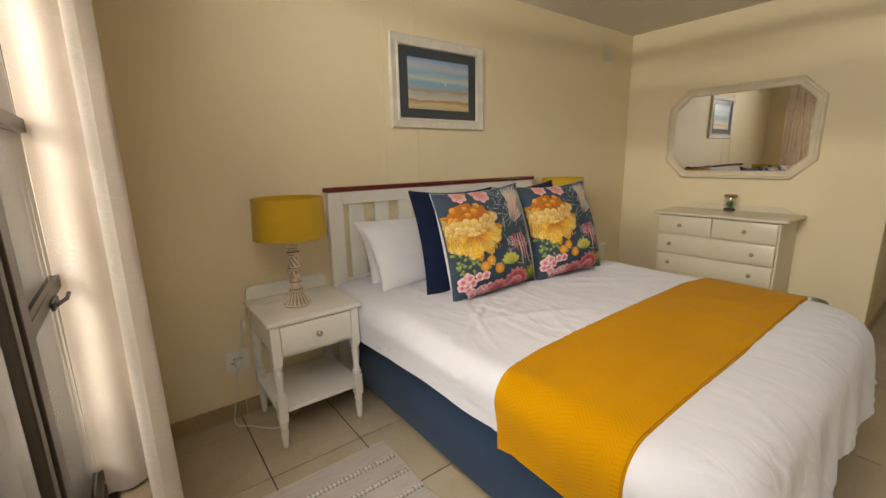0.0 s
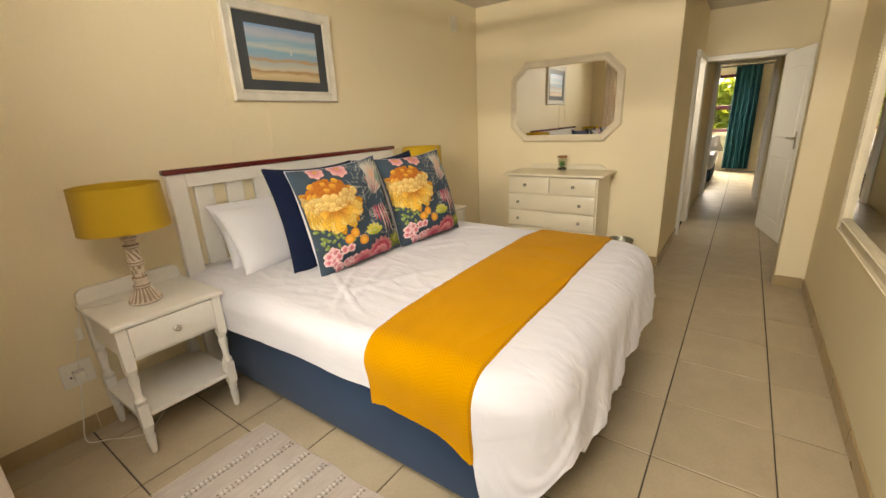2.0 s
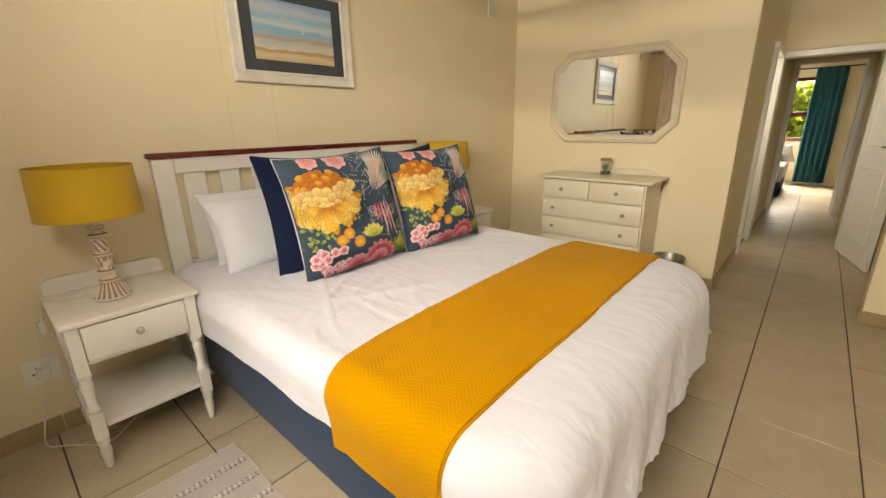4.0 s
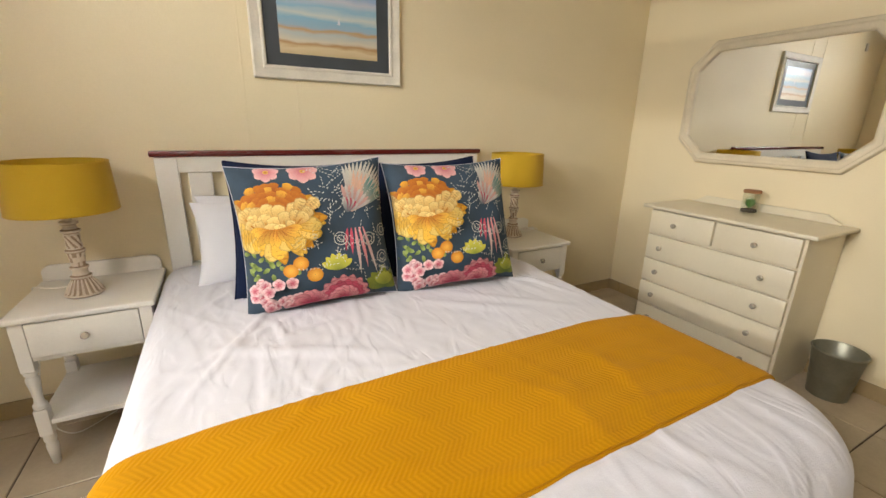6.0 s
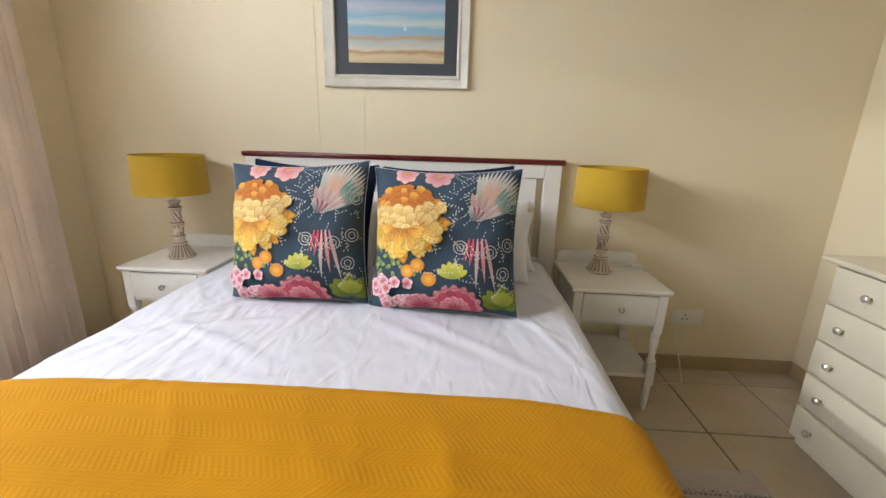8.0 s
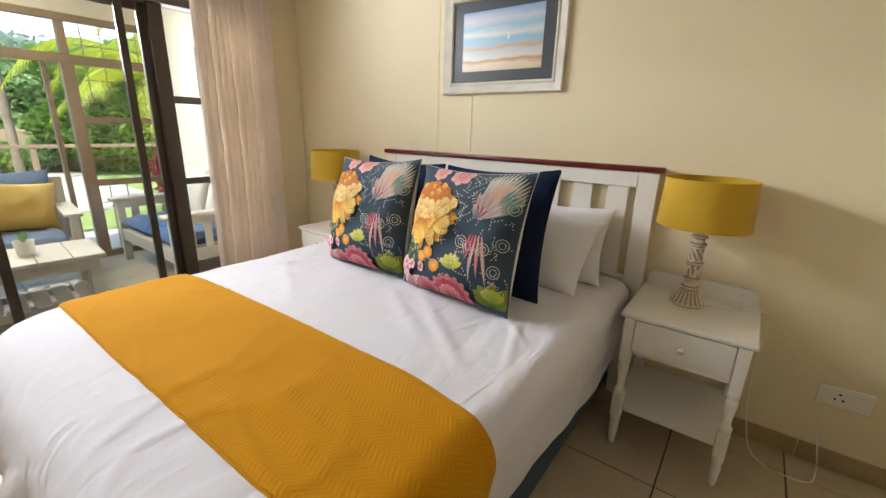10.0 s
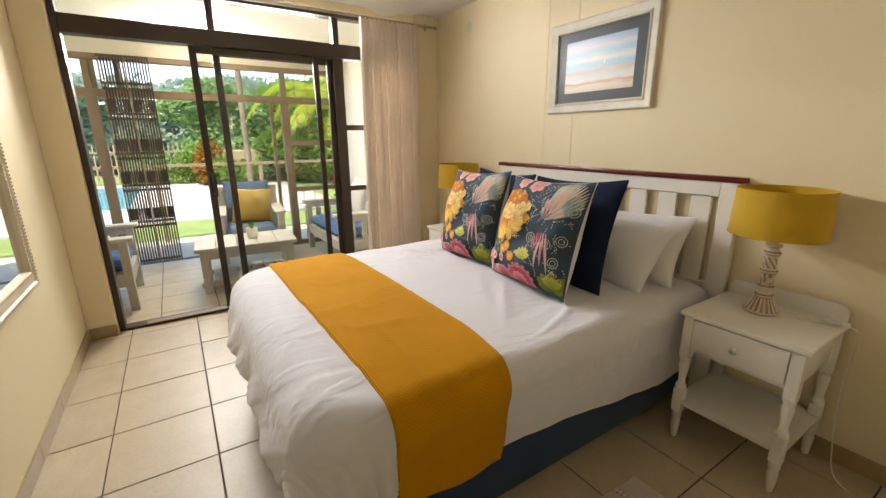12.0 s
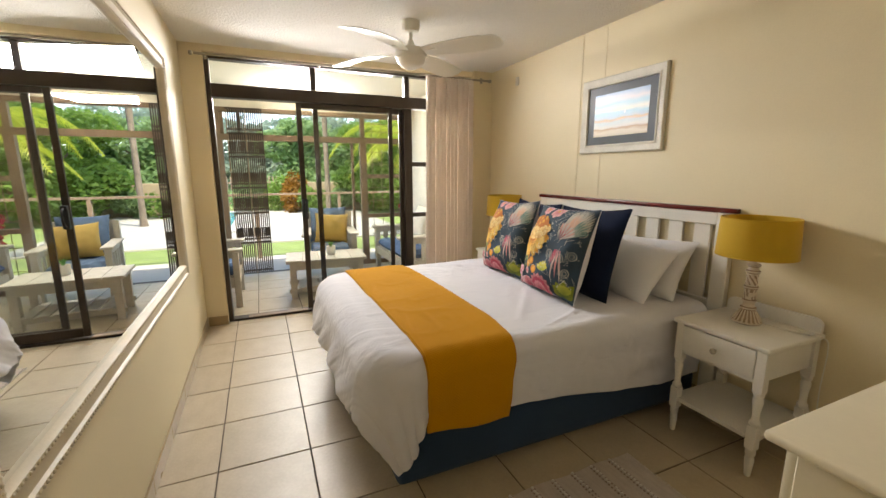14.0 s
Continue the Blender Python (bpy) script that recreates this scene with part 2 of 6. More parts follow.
for cloth in (LINEN, PILLOWC):
    n_, l_, b_ = nodes_of(cloth)
    tc = n_.new("ShaderNodeTexCoord")
    wr = n_.new("ShaderNodeTexNoise")
    wr.inputs["Scale"].default_value, wr.inputs["Detail"].default_value, wr.inputs["Distortion"].default_value = 4.5, 4, 0.8
    l_.new(tc.outputs["Object"], wr.inputs["Vector"])
    wb_ = n_.new("ShaderNodeBump")
    wb_.inputs["Strength"].default_value, wb_.inputs["Distance"].default_value = 0.45, 0.006
    l_.new(wr.outputs["Fac"], wb_.inputs["Height"])
    l_.new(b_.inputs["Normal"].links[0].from_socket, wb_.inputs["Normal"])
    l_.new(wb_.outputs[0], b_.inputs["Normal"])

# the throw: ribs in a shallow zigzag
THROW = mat("mustard_knit", (0.55, 0.248, 0.001), 1.0, var=0.08, scale=5, fine=300, bump=0.0, spec=0.12)
tn, tl, tb = nodes_of(THROW)
tb.inputs["Sheen Weight"].default_value, tb.inputs["Sheen Tint"].default_value = 0.10, (1.0, 0.72, 0.35, 1)
co = tn.new("ShaderNodeTexCoord")
sep = tn.new("ShaderNodeSeparateXYZ")
tl.new(co.outputs["UV"], sep.inputs[0])


def math_node(n, l, op, a, b=None):
    k = n.new("ShaderNodeMath")
    k.operation = op
    for i, v in enumerate((a, b)):
        if v is None:
            continue
        if isinstance(v, (int, float)):
            k.inputs[i].default_value = v
        else:
            l.new(v, k.inputs[i])
    return k.outputs[0]


tri = math_node(tn, tl, "PINGPONG", sep.outputs[0], 0.045)
ribs = math_node(tn, tl, "SINE", math_node(tn, tl, "MULTIPLY", math_node(tn, tl, "ADD", sep.outputs[1], math_node(tn, tl, "MULTIPLY", tri, 0.7)), 2 * math.pi / 0.013))
knit = math_node(tn, tl, "SINE", math_node(tn, tl, "MULTIPLY", sep.outputs[0], 2 * math.pi / 0.009))
hgt = math_node(tn, tl, "ADD", ribs, math_node(tn, tl, "MULTIPLY", knit, 0.35))
bp = tn.new("ShaderNodeBump")
bp.inputs["Strength"].default_value, bp.inputs["Distance"].default_value = 0.5, 0.0006
tl.new(hgt, bp.inputs["Height"])
rib_tone = tn.new("ShaderNodeMapRange")
rib_tone.inputs["From Min"].default_value, rib_tone.inputs["From Max"].default_value = -1.3, 1.3
rib_tone.inputs["To Min"].default_value, rib_tone.inputs["To Max"].default_value = 0.93, 1.03
tl.new(hgt, rib_tone.inputs["Value"])
yarn = tn.new("ShaderNodeMix")
yarn.data_type, yarn.blend_type = "RGBA", "MULTIPLY"
yarn.inputs[0].default_value = 1.0
tl.new(tb.inputs["Base Color"].links[0].from_socket, yarn.inputs[6])
tl.new(rib_tone.outputs[0], yarn.inputs[7])
tl.new(yarn.outputs[2], tb.inputs["Base Color"])
tl.new(bp.outputs[0], tb.inputs["Normal"])

# cotton jacquard on the curtain
cn, cl, cb = nodes_of(CURTAIN)
vor = cn.new("ShaderNodeTexNoise")
vor.inputs["Scale"].default_value, vor.inputs["Detail"].default_value, vor.inputs["Distortion"].default_value = 14, 0, 2.2
cw = cn.new("ShaderNodeTexCoord")
cl.new(cw.outputs["UV"], vor.inputs["Vector"])
scroll = math_node(cn, cl, "LESS_THAN", math_node(cn, cl, "ABSOLUTE", math_node(cn, cl, "SUBTRACT", vor.outputs["Fac"], 0.5)), 0.035)
gap = cn.new("ShaderNodeTexNoise")
gap.inputs["Scale"].default_value = 2.6
cl.new(cw.outputs["UV"], gap.inputs["Vector"])
scroll = math_node(cn, cl, "MULTIPLY", scroll, math_node(cn, cl, "GREATER_THAN", gap.outputs["Fac"], 0.5))
cmix = cn.new("ShaderNodeMix")
cmix.data_type = "RGBA"
cl.new(scroll, cmix.inputs[0])
cl.new(cb.inputs["Base Color"].links[0].from_socket, cmix.inputs[6])
cmix.inputs[7].default_value = (0.83, 0.78, 0.70, 1)
cl.new(cmix.outputs[2], cb.inputs["Base Color"])
cr = cn.new("ShaderNodeMapRange")
cr.inputs["To Min"].default_value, cr.inputs["To Max"].default_value = 0.85, 0.4
cl.new(scroll, cr.inputs["Value"])
cl.new(cr.outputs[0], cb.inputs["Roughness"])


def glass_material(name, tintc, gloss):
    m = bpy.data.materials.new(name)
    m.use_nodes = True
    n, l = m.node_tree.nodes, m.node_tree.links
    n.remove(n["Principled BSDF"])
    t, g, mx, fr = n.new("ShaderNodeBsdfTransparent"), n.new("ShaderNodeBsdfGlossy"), n.new("ShaderNodeMixShader"), n.new("ShaderNodeFresnel")
    t.inputs[0].default_value = (*tintc, 1)
    g.inputs["Roughness"].default_value = 0.01
    fr.inputs[0].default_value = gloss
    l.new(fr.outputs[0], mx.inputs[0])
    l.new(t.outputs[0], mx.inputs[1])
    l.new(g.outputs[0], mx.inputs[2])
    l.new(mx.outputs[0], n["Material Output"].inputs[0])
    return m


GLASS = glass_material("window_glass", (0.975, 0.98, 0.965), 1.3)
JARGLASS = glass_material("jar_glass", (0.97, 0.985, 0.97), 1.14)
jn, jl = JARGLASS.node_tree.nodes, JARGLASS.node_tree.links
jmix = jn["Mix Shader"]
jl.remove(jmix.inputs[0].links[0])
jmix.inputs[0].default_value = 0.07
CRYSTAL = mat("crystal_knob", (0.80, 0.74, 0.62), 0.08, metal=0.6, var=0.2, scale=60)
MIRROR = mat("mirror_silver", (0.86, 0.87, 0.85), 0.012, metal=1.0, var=0.0, bump=0.0)
mb = MIRROR.node_tree.nodes["Principled BSDF"]
for link in list(MIRROR.node_tree.links):
    if link.to_node == mb:
        MIRROR.node_tree.links.remove(link)
mb.inputs["Base Color"].default_value, mb.inputs["Roughness"].default_value, mb.inputs["Metallic"].default_value = (0.86, 0.87, 0.85, 1), 0.012, 1.0

# printed cotton: the pigments come with the print's own pieces
PRINT = bpy.data.materials.new("printed_cotton")
PRINT.use_nodes = True
pn, pl, pb = nodes_of(PRINT)
pc = pn.new("ShaderNodeVertexColor")
pc.layer_name = "pigment"
pnz = pn.new("ShaderNodeTexNoise")
pnz.inputs["Scale"].default_value = 55
pmr = pn.new("ShaderNodeMapRange")
pmr.inputs["To Min"].default_value, pmr.inputs["To Max"].default_value = 0.72, 1.25
pmx = pn.new("ShaderNodeMix")
pmx.data_type, pmx.blend_type = "RGBA", "MULTIPLY"
pmx.inputs[0].default_value = 1.0
pl.new(pnz.outputs["Fac"], pmr.inputs["Value"])
pl.new(pc.outputs[0], pmx.inputs[6])
pl.new(pmr.outputs[0], pmx.inputs[7])
pl.new(pmx.outputs[2], pb.inputs["Base Color"])
pb.inputs["Roughness"].default_value = 0.85
CUSHBLUE = mat("blue_printed_ground", (0.030, 0.068, 0.110), 0.85, var=0.2, scale=9, fine=200, bump=0.015, tint=(0.030, 0.036, 0.040))

# seascape
ART = bpy.data.materials.new("seascape_paint")
ART.use_nodes = True
an, al, ab = nodes_of(ART)
ac = an.new("ShaderNodeTexCoord")
amap = an.new("ShaderNodeMapping")
amap.inputs["Scale"].default_value = (3.0, 1, 14.0)
al.new(ac.outputs["Object"], amap.inputs["Vector"])
anz = an.new("ShaderNodeTexNoise")
anz.inputs["Scale"].default_value, anz.inputs["Detail"].default_value = 1.6, 5
al.new(amap.outputs[0], anz.inputs["Vector"])
asep = an.new("ShaderNodeSeparateXYZ")
al.new(ac.outputs["Object"], asep.inputs[0])
hh = math_node(an, al, "ADD", math_node(an, al, "DIVIDE", asep.outputs[2], 0.29), 0.5)
hh = math_node(an, al, "ADD", hh, math_node(an, al, "MULTIPLY", math_node(an, al, "SUBTRACT", anz.outputs["Fac"], 0.5), 0.22))
aramp = an.new("ShaderNodeValToRGB")
stops = [(0.0, (0.52, 0.40, 0.22)), (0.10, (0.62, 0.50, 0.30)), (0.17, (0.40, 0.22, 0.08)), (0.22, (0.60, 0.55, 0.42)), (0.33, (0.42, 0.48, 0.47)), (0.40, (0.50, 0.30, 0.13)), (0.44, (0.30, 0.42, 0.50)), (0.52, (0.22, 0.42, 0.55)), (0.60, (0.55, 0.58, 0.52)), (0.72, (0.25, 0.44, 0.56)), (0.85, (0.48, 0.50, 0.55)), (1.0, (0.16, 0.32, 0.55))]
while len(aramp.color_ramp.elements) < len(stops):
    aramp.color_ramp.elements.new(0.5)
for e, (p, c) in zip(aramp.color_ramp.elements, stops):
    e.position, e.color = p, (*c, 1)
al.new(hh, aramp.inputs[0])
al.new(aramp.outputs[0], ab.inputs["Base Color"])
ab.inputs["Roughness"].default_value = 0.35
MAT_BOARD = mat("slate_mount_board", (0.048, 0.058, 0.066), 0.8, var=0.06, scale=6, fine=200)


for glazed in (ART, MAT_BOARD):
    gb = glazed.node_tree.nodes["Principled BSDF"]
    gb.inputs["Coat Weight"].default_value, gb.inputs["Coat Roughness"].default_value = 0.45, 0.32


# ---- building tools ----
def mesh_of(bm, name, smooth=40):
    me = bpy.data.meshes.new(name)
    bmesh.ops.recalc_face_normals(bm, faces=bm.faces)
    bm.to_mesh(me)
    bm.free()
    if smooth:
        me.polygons.foreach_set("use_smooth", [True] * len(me.polygons))
        me.set_sharp_from_angle(angle=radians(smooth))
    return me


def part(name, bm, material, parent=None, label="", smooth=40):
    ob = new(name, mesh_of(bm, name, smooth))
    ob.data.materials.append(material)
    ob.parent = parent
    if label:
        ob["label"] = label
    return ob


def thing(name, label, category, loc=(0, 0, 0), rz=0.0, group=""):
    ob = new(name)
    ob.empty_display_size = 0.1
    ob.matrix_basis = pose(*loc, 0, 0, rz)
    return tagged(ob, label, category, group)


def structure(name, bm, material, label, smooth=30):
    return tagged(part(name, bm, material, None, "", smooth), label, name.split("_")[0], "", "structure")


def box(bm, x0, x1, y0, y1, z0, z1, bev=0.0, seg=1, m=None):
    vs = [bm.verts.new((x, y, z)) for x in (x0, x1) for y in (y0, y1) for z in (z0, z1)]
    fs = [bm.faces.new([vs[i] for i in f]) for f in ((0, 1, 3, 2), (4, 6, 7, 5), (0, 4, 5, 1), (2, 3, 7, 6), (0, 2, 6, 4), (1, 5, 7, 3))]
    made = vs
    if bev:
        edges = list({e for f in fs for e in f.edges})
        r = bmesh.ops.bevel(bm, geom=edges, offset=bev, segments=seg, affect="EDGES", profile=0.5)
        made = list({v for f in r["faces"] for v in f.verts})
    if m is not None:
        bmesh.ops.transform(bm, matrix=m, verts=made)
    return bm


def B(*a, **k):
    return box(bmesh.new(), *a, **k)


def lathe(bm, prof, n=24, cx=0.0, cy=0.0, z0=0.0, wobble=None, cap=True):
    rings = []
    for r, z in prof:
        ring = []
        for i in range(n):
            a = 2 * math.pi * i / n
            rr = r * (wobble(a, z) if wobble else 1)
            ring.append(bm.verts.new((cx + rr * math.cos(a), cy + rr * math.sin(a), z0 + z)))
        rings.append(ring)
    for a, b in zip(rings, rings[1:]):
        for i in range(n):
            bm.faces.new((a[i], a[(i + 1) % n], b[(i + 1) % n], b[i]))
    if cap:
        bm.faces.new(rings[0][::-1])
        bm.faces.new(rings[-1])
    return bm


def tube(bm, pts, r, n=8):
    pts = [Vector(p) for p in pts]
    rings = []
    for i, p in enumerate(pts):
        d = (pts[min(i + 1, len(pts) - 1)] - pts[max(i - 1, 0)]).normalized()
        side = d.cross(Vector((0, 0, 1)))
        side = side.normalized() if side.length > 1e-4 else Vector((1, 0, 0))
        up = side.cross(d)
        rings.append([bm.verts.new(p + r * (math.cos(2 * math.pi * k / n) * side + math.sin(2 * math.pi * k / n) * up)) for k in range(n)])
    for a, b in zip(rings, rings[1:]):
        for k in range(n):
            bm.faces.new((a[k], a[(k + 1) % n], b[(k + 1) % n], b[k]))
    bm.faces.new(rings[0][::-1])
    bm.faces.new(rings[-1])
    return bm


def smooth_line(keys, n=24):
    """Catmull-Rom through a few points."""
    k = [Vector(p) for p in keys]
    k = [2 * k[0] - k[1]] + k + [2 * k[-1] - k[-2]]
    out = []
    for i in range(1, len(k) - 2):
        for j in range(n):
            t = j / n
            p0, p1, p2, p3 = k[i - 1:i + 3]
            out.append(0.5 * (2 * p1 + (p2 - p0) * t + (2 * p0 - 5 * p1 + 4 * p2 - p3) * t * t + (3 * p1 - p0 - 3 * p2 + p3) * t ** 3))
    return out + [k[-2]]


def sheet(bm, nu, nv, f, uv=None, thick=0.0):
    """A grid of points f(i/nu, j/nv), with its own uv in metres and, if wanted, thickness."""
    grid = [[bm.verts.new(f(i / nu, j / nv)) for j in range(nv + 1)] for i in range(nu + 1)]
    lay = bm.loops.layers.uv.verify() if uv else None
    for i in range(nu):
        for j in range(nv):
            fc = bm.faces.new((grid[i][j], grid[i + 1][j], grid[i + 1][j + 1], grid[i][j + 1]))
            if uv:
                for loop, (a, b) in zip(fc.loops, ((i, j), (i + 1, j), (i + 1, j + 1), (i, j + 1))):
                    loop[lay].uv = uv(a / nu, b / nv)
    if thick:
        bm.normal_update()
        back = [[bm.verts.new(v.co - v.normal * thick) for v in row] for row in grid]
        for i in range(nu):
            for j in range(nv):
                fc = bm.faces.new((back[i][j + 1], back[i + 1][j + 1], back[i + 1][j], back[i][j]))
                if uv:
                    for loop, (a, b) in zip(fc.loops, ((i, j + 1), (i + 1, j + 1), (i + 1, j), (i, j))):
                        loop[lay].uv = uv(a / nu, b / nv)
        ring = [(i, 0) for i in range(nu)] + [(nu, j) for j in range(nv)] + [(i, nv) for i in range(nu, 0, -1)] + [(0, j) for j in range(nv, 0, -1)]
        for (a, b), (c, d) in zip(ring, ring[1:] + ring[:1]):
            bm.faces.new((grid[a][b], back[a][b], back[c][d], grid[c][d]))
    return bm


def frame_ring(bm, outline, prof, closed=True):
    """A mitred moulding: outline is a closed line of (u, v); prof is steps of (inward, out of the wall)."""
    n = len(outline)
    pts = [Vector(p) for p in outline]
    rows = []
    for i in range(n):
        a, b, c = pts[i - 1], pts[i], pts[(i + 1) % n]
        d1, d2 = (b - a).normalized(), (c - b).normalized()
        n1, n2 = Vector((-d1.y, d1.x)), Vector((-d2.y, d2.x))
        mid = (n1 + n2)
        mid = mid / max(1e-6, mid.dot(n1))
        rows.append([(b + mid * s, h) for s, h in prof])
    vs = [[bm.verts.new((p.x, -h, p.y)) for p, h in r] for r in rows]
    m = len(prof)
    for i in range(n):
        for j in range(m):
            k, q = (i + 1) % n, (j + 1) % m
            bm.faces.new((vs[i][j], vs[k][j], vs[k][q], vs[i][q]))
    return bm


# ---- the setting ----
NY, SY, EX, CZ = 2.495, -0.285, 4.30, 2.32
DX = 0.22                      # plane of the sliding door
structure("wall_north", B(0.02, 4.42, NY, NY + 0.15, -0.02, 2.45), WALL, "cream painted plaster wall behind the bed")
structure("wall_south", B(0.02, 6.42, SY - 0.15, SY, -0.02, 2.45), WALL, "cream painted plaster wall with the large mirror")
structure("wall_east", B(EX, EX + 0.12, 0.702, NY, -0.02, 2.45, bev=0.004), WALL, "cream painted plaster wall above the chest of drawers")
structure("wall_east_return", B(EX - 0.04, EX + 0.12, SY, -0.108, -0.02, 2.45, bev=0.004), WALL, "short cream plaster return at the passage")
structure("wall_passage_north", B(EX + 0.12, 5.46, 0.702, 0.86, -0.02, 2.45), WALL, "cream painted passage wall")
structure("wall_passage_north_far", B(6.35, 8.2, 0.702, 0.86, -0.02, 2.45), WALL, "cream painted passage wall beyond the side door")
structure("wall_passage_lintel", B(5.46, 6.24, 0.702, 0.86, 1.83, 2.45), WALL, "cream painted wall over the side door")
structure("wall_passage_south", B(6.52, 8.2, -0.22, -0.08, -0.02, 2.45), WALL, "cream painted passage wall")
structure("wall_west_pier", B(0.02, 0.322, SY, -0.122, -0.02, 2.45, bev=0.004), WALL, "cream plaster pier beside the sliding door")
structure("wall_west_stub", B(0.02, 0.37, 2.282, NY, -0.02, 2.45, bev=0.004), WALL, "cream plaster wall stub behind the curtain")
structure("wall_west_lintel", B(0.02, 0.322, -0.122, 2.282, 2.269, 2.45), WALL, "cream plaster strip above the sliding door")
structure("ceiling", B(0.02, 6.42, SY, NY, CZ, CZ + 0.1), CEIL, "off-white stippled ceiling")
structure("ceiling_passage", B(6.42, 11.6, -1.6, 3.2, CZ + 0.004, CZ + 0.1), CEIL, "off-white passage and far room ceiling")


def cross_wall(name, x, y0, y1, top, label):
    bm = bmesh.new()
    box(bm, x, x + 0.11, -1.6, y0, -0.02, 2.45)
    box(bm, x, x + 0.11, y1, 3.2, -0.02, 2.45)
    box(bm, x, x + 0.11, y0, y1, top, 2.45)
    return structure(name, bm, WALL, label)


cross_wall("wall_cross", 6.24, -0.04, 0.69, 1.82, "cream wall with the passage door")
cross_wall("wall_far_cross", 8.20, -0.02, 0.66, 1.93, "cream wall with the far bedroom door")
structure("wall_far_south", B(8.31, 11.6, -1.72, -1.6, -0.02, 2.45), WALL, "cream wall of the far bedroom")
structure("wall_far_north", B(8.31, 11.6, 3.2, 3.32, -0.02, 2.45), WALL, "cream wall of the far bedroom")
fw = bmesh.new()
box(fw, 11.5, 11.62, -1.6, 0.42, -0.02, 2.45)
box(fw, 11.5, 11.62, 1.95, 3.2, -0.02, 2.45)
box(fw, 11.5, 11.62, 0.42, 1.95, -0.02, 0.82)
box(fw, 11.5, 11.62, 0.42, 1.95, 1.97, 2.45)
structure("wall_far_east", fw, WALL, "cream wall with the far bedroom's window")
sr = bmesh.new()
box(sr, 5.2, 6.5, 1.2, 1.3, -0.02, 2.45)
box(sr, 5.2, 5.3, 0.86, 1.2, -0.02, 2.45)
box(sr, 6.352, 6.5, 0.86, 1.2, -0.02, 2.45)
structure("wall_side_room", sr, WALL, "cream wall beyond the side door")

# door linings and leaves
for name, x, y0, y1, top in (("door_lining", 6.215, -0.04, 0.69, 1.82), ("door_lining", 8.175, -0.02, 0.66, 1.93)):
    t = thing(name, "white painted timber door lining in the passage", "door frame")
    t["kind"] = "structure"
    part("jamb", B(x, x + 0.16, y0 - 0.035, y0 + 0.02, 0, top - 0.0195, bev=0.004), DOORWHITE, t)
    part("jamb", B(x, x + 0.16, y1 - 0.02, y1 + 0.035, 0, top - 0.0195, bev=0.004), DOORWHITE, t)
    part("head", B(x, x + 0.16, y0 - 0.035, y1 + 0.035, top - 0.019, top + 0.035, bev=0.004), DOORWHITE, t)
t = thing("side_door_lining", "white painted timber lining of the passage's side door", "door frame")
t["kind"] = "structure"
part("jamb", B(5.45, 5.52, 0.67, 0.85, 0, 1.795, bev=0.004), DOORWHITE, t)
part("jamb", B(6.14, 6.20, 0.67, 0.85, 0, 1.795, bev=0.004), DOORWHITE, t)
part("head", B(5.45, 6.20, 0.67, 0.85, 1.797, 1.855, bev=0.004), DOORWHITE, t)
part("strike_plate", B(6.128, 6.1395, 0.73, 0.77, 1.26, 1.37, bev=0.004), BLACK, t, "dark lock plate")


def door_leaf(name, label, hinge, free_angle, width, height):
    t = thing(name, label, "door", (*hinge, 0.008), free_angle)
    part("leaf", B(0, width, -0.018, 0.018, 0, height, bev=0.003), DOORWHITE, t)
    for z0, z1 in ((0.16, 0.80), (0.98, height - 0.16)):
        bm = bmesh.new()
        for s in (-1, 1):
            frame_ring(bm, [(0.11, z0), (width - 0.11, z0), (width - 0.11, z1), (0.11, z1)], [(0, 0.0175), (0.006, 0.0225), (0.014, 0.0225), (0.02, 0.0175)])
            if s == -1:
                bmesh.ops.rotate(bm, verts=bm.verts[:], cent=(width / 2, 0, 0), matrix=Matrix.Rotation(math.pi, 3, "Z"))
        part("panel_moulding", bm, DOORWHITE, t)
    lock = part("lock_plate", B(width - 0.075, width - 0.04, -0.0225, 0.0225, 0.90, 1.06, bev=0.002), BRASS, t, "brushed steel lock plate")
    for s in (-1, 1):
        bm = bmesh.new()
        tube(bm, [(width - 0.058, s * 0.02, 1.0), (width - 0.058, s * 0.055, 1.0), (width - 0.085, s * 0.062, 1.0), (width - 0.16, s * 0.06, 1.0)], 0.009)
        part("handle", bm, BRASS, t, "steel lever handle")
    return t


door_leaf("passage_door", "white panelled door standing open in the passage", (6.205, -0.035), 180 + 13.5, 0.72, 1.80)
door_leaf("far_bedroom_door", "white door standing open into the far bedroom", (8.33, 0.0), -12, 0.66, 1.90)


# ---- floor: tiles on a bed of grout ----
structure("floor", B(-1.72, 11.6, -1.72, 3.3, -0.12, -0.004), GROUT, "beige glazed ceramic floor tiles with dark joints")
floor = bpy.data.objects["floor"]


def tile_mesh(g=0.0032):
    bm = B(g, 0.4 - g, g, 0.4 - g, -0.006, 0.0, bev=0.0016)
    me = mesh_of(bm, "floor_tile", 0)
    me.materials.append(TILE)
    return me


TILE_ME = tile_mesh()


def lay_tiles(x0, x1, y0, y1, ox=0.0, oy=0.0, name="tile"):
    i = math.floor((x0 - ox) / 0.4)
    while ox + i * 0.4 < x1 - 0.004:
        a, b = max(x0, ox + i * 0.4), min(x1, ox + (i + 1) * 0.4)
        j = math.floor((y0 - oy) / 0.4)
        while oy + j * 0.4 < y1 - 0.004:
            c, d = max(y0, oy + j * 0.4), min(y1, oy + (j + 1) * 0.4)
            if b - a > 0.012 and d - c > 0.012:
                ob = new(name, TILE_ME)
                ob.parent = floor
                ob.location = (a, c, 0.0004 * ((i * 7 + j * 13) % 3))
                ob.scale = ((b - a) / 0.4, (d - c) / 0.4, 1)
            j += 1
        i += 1


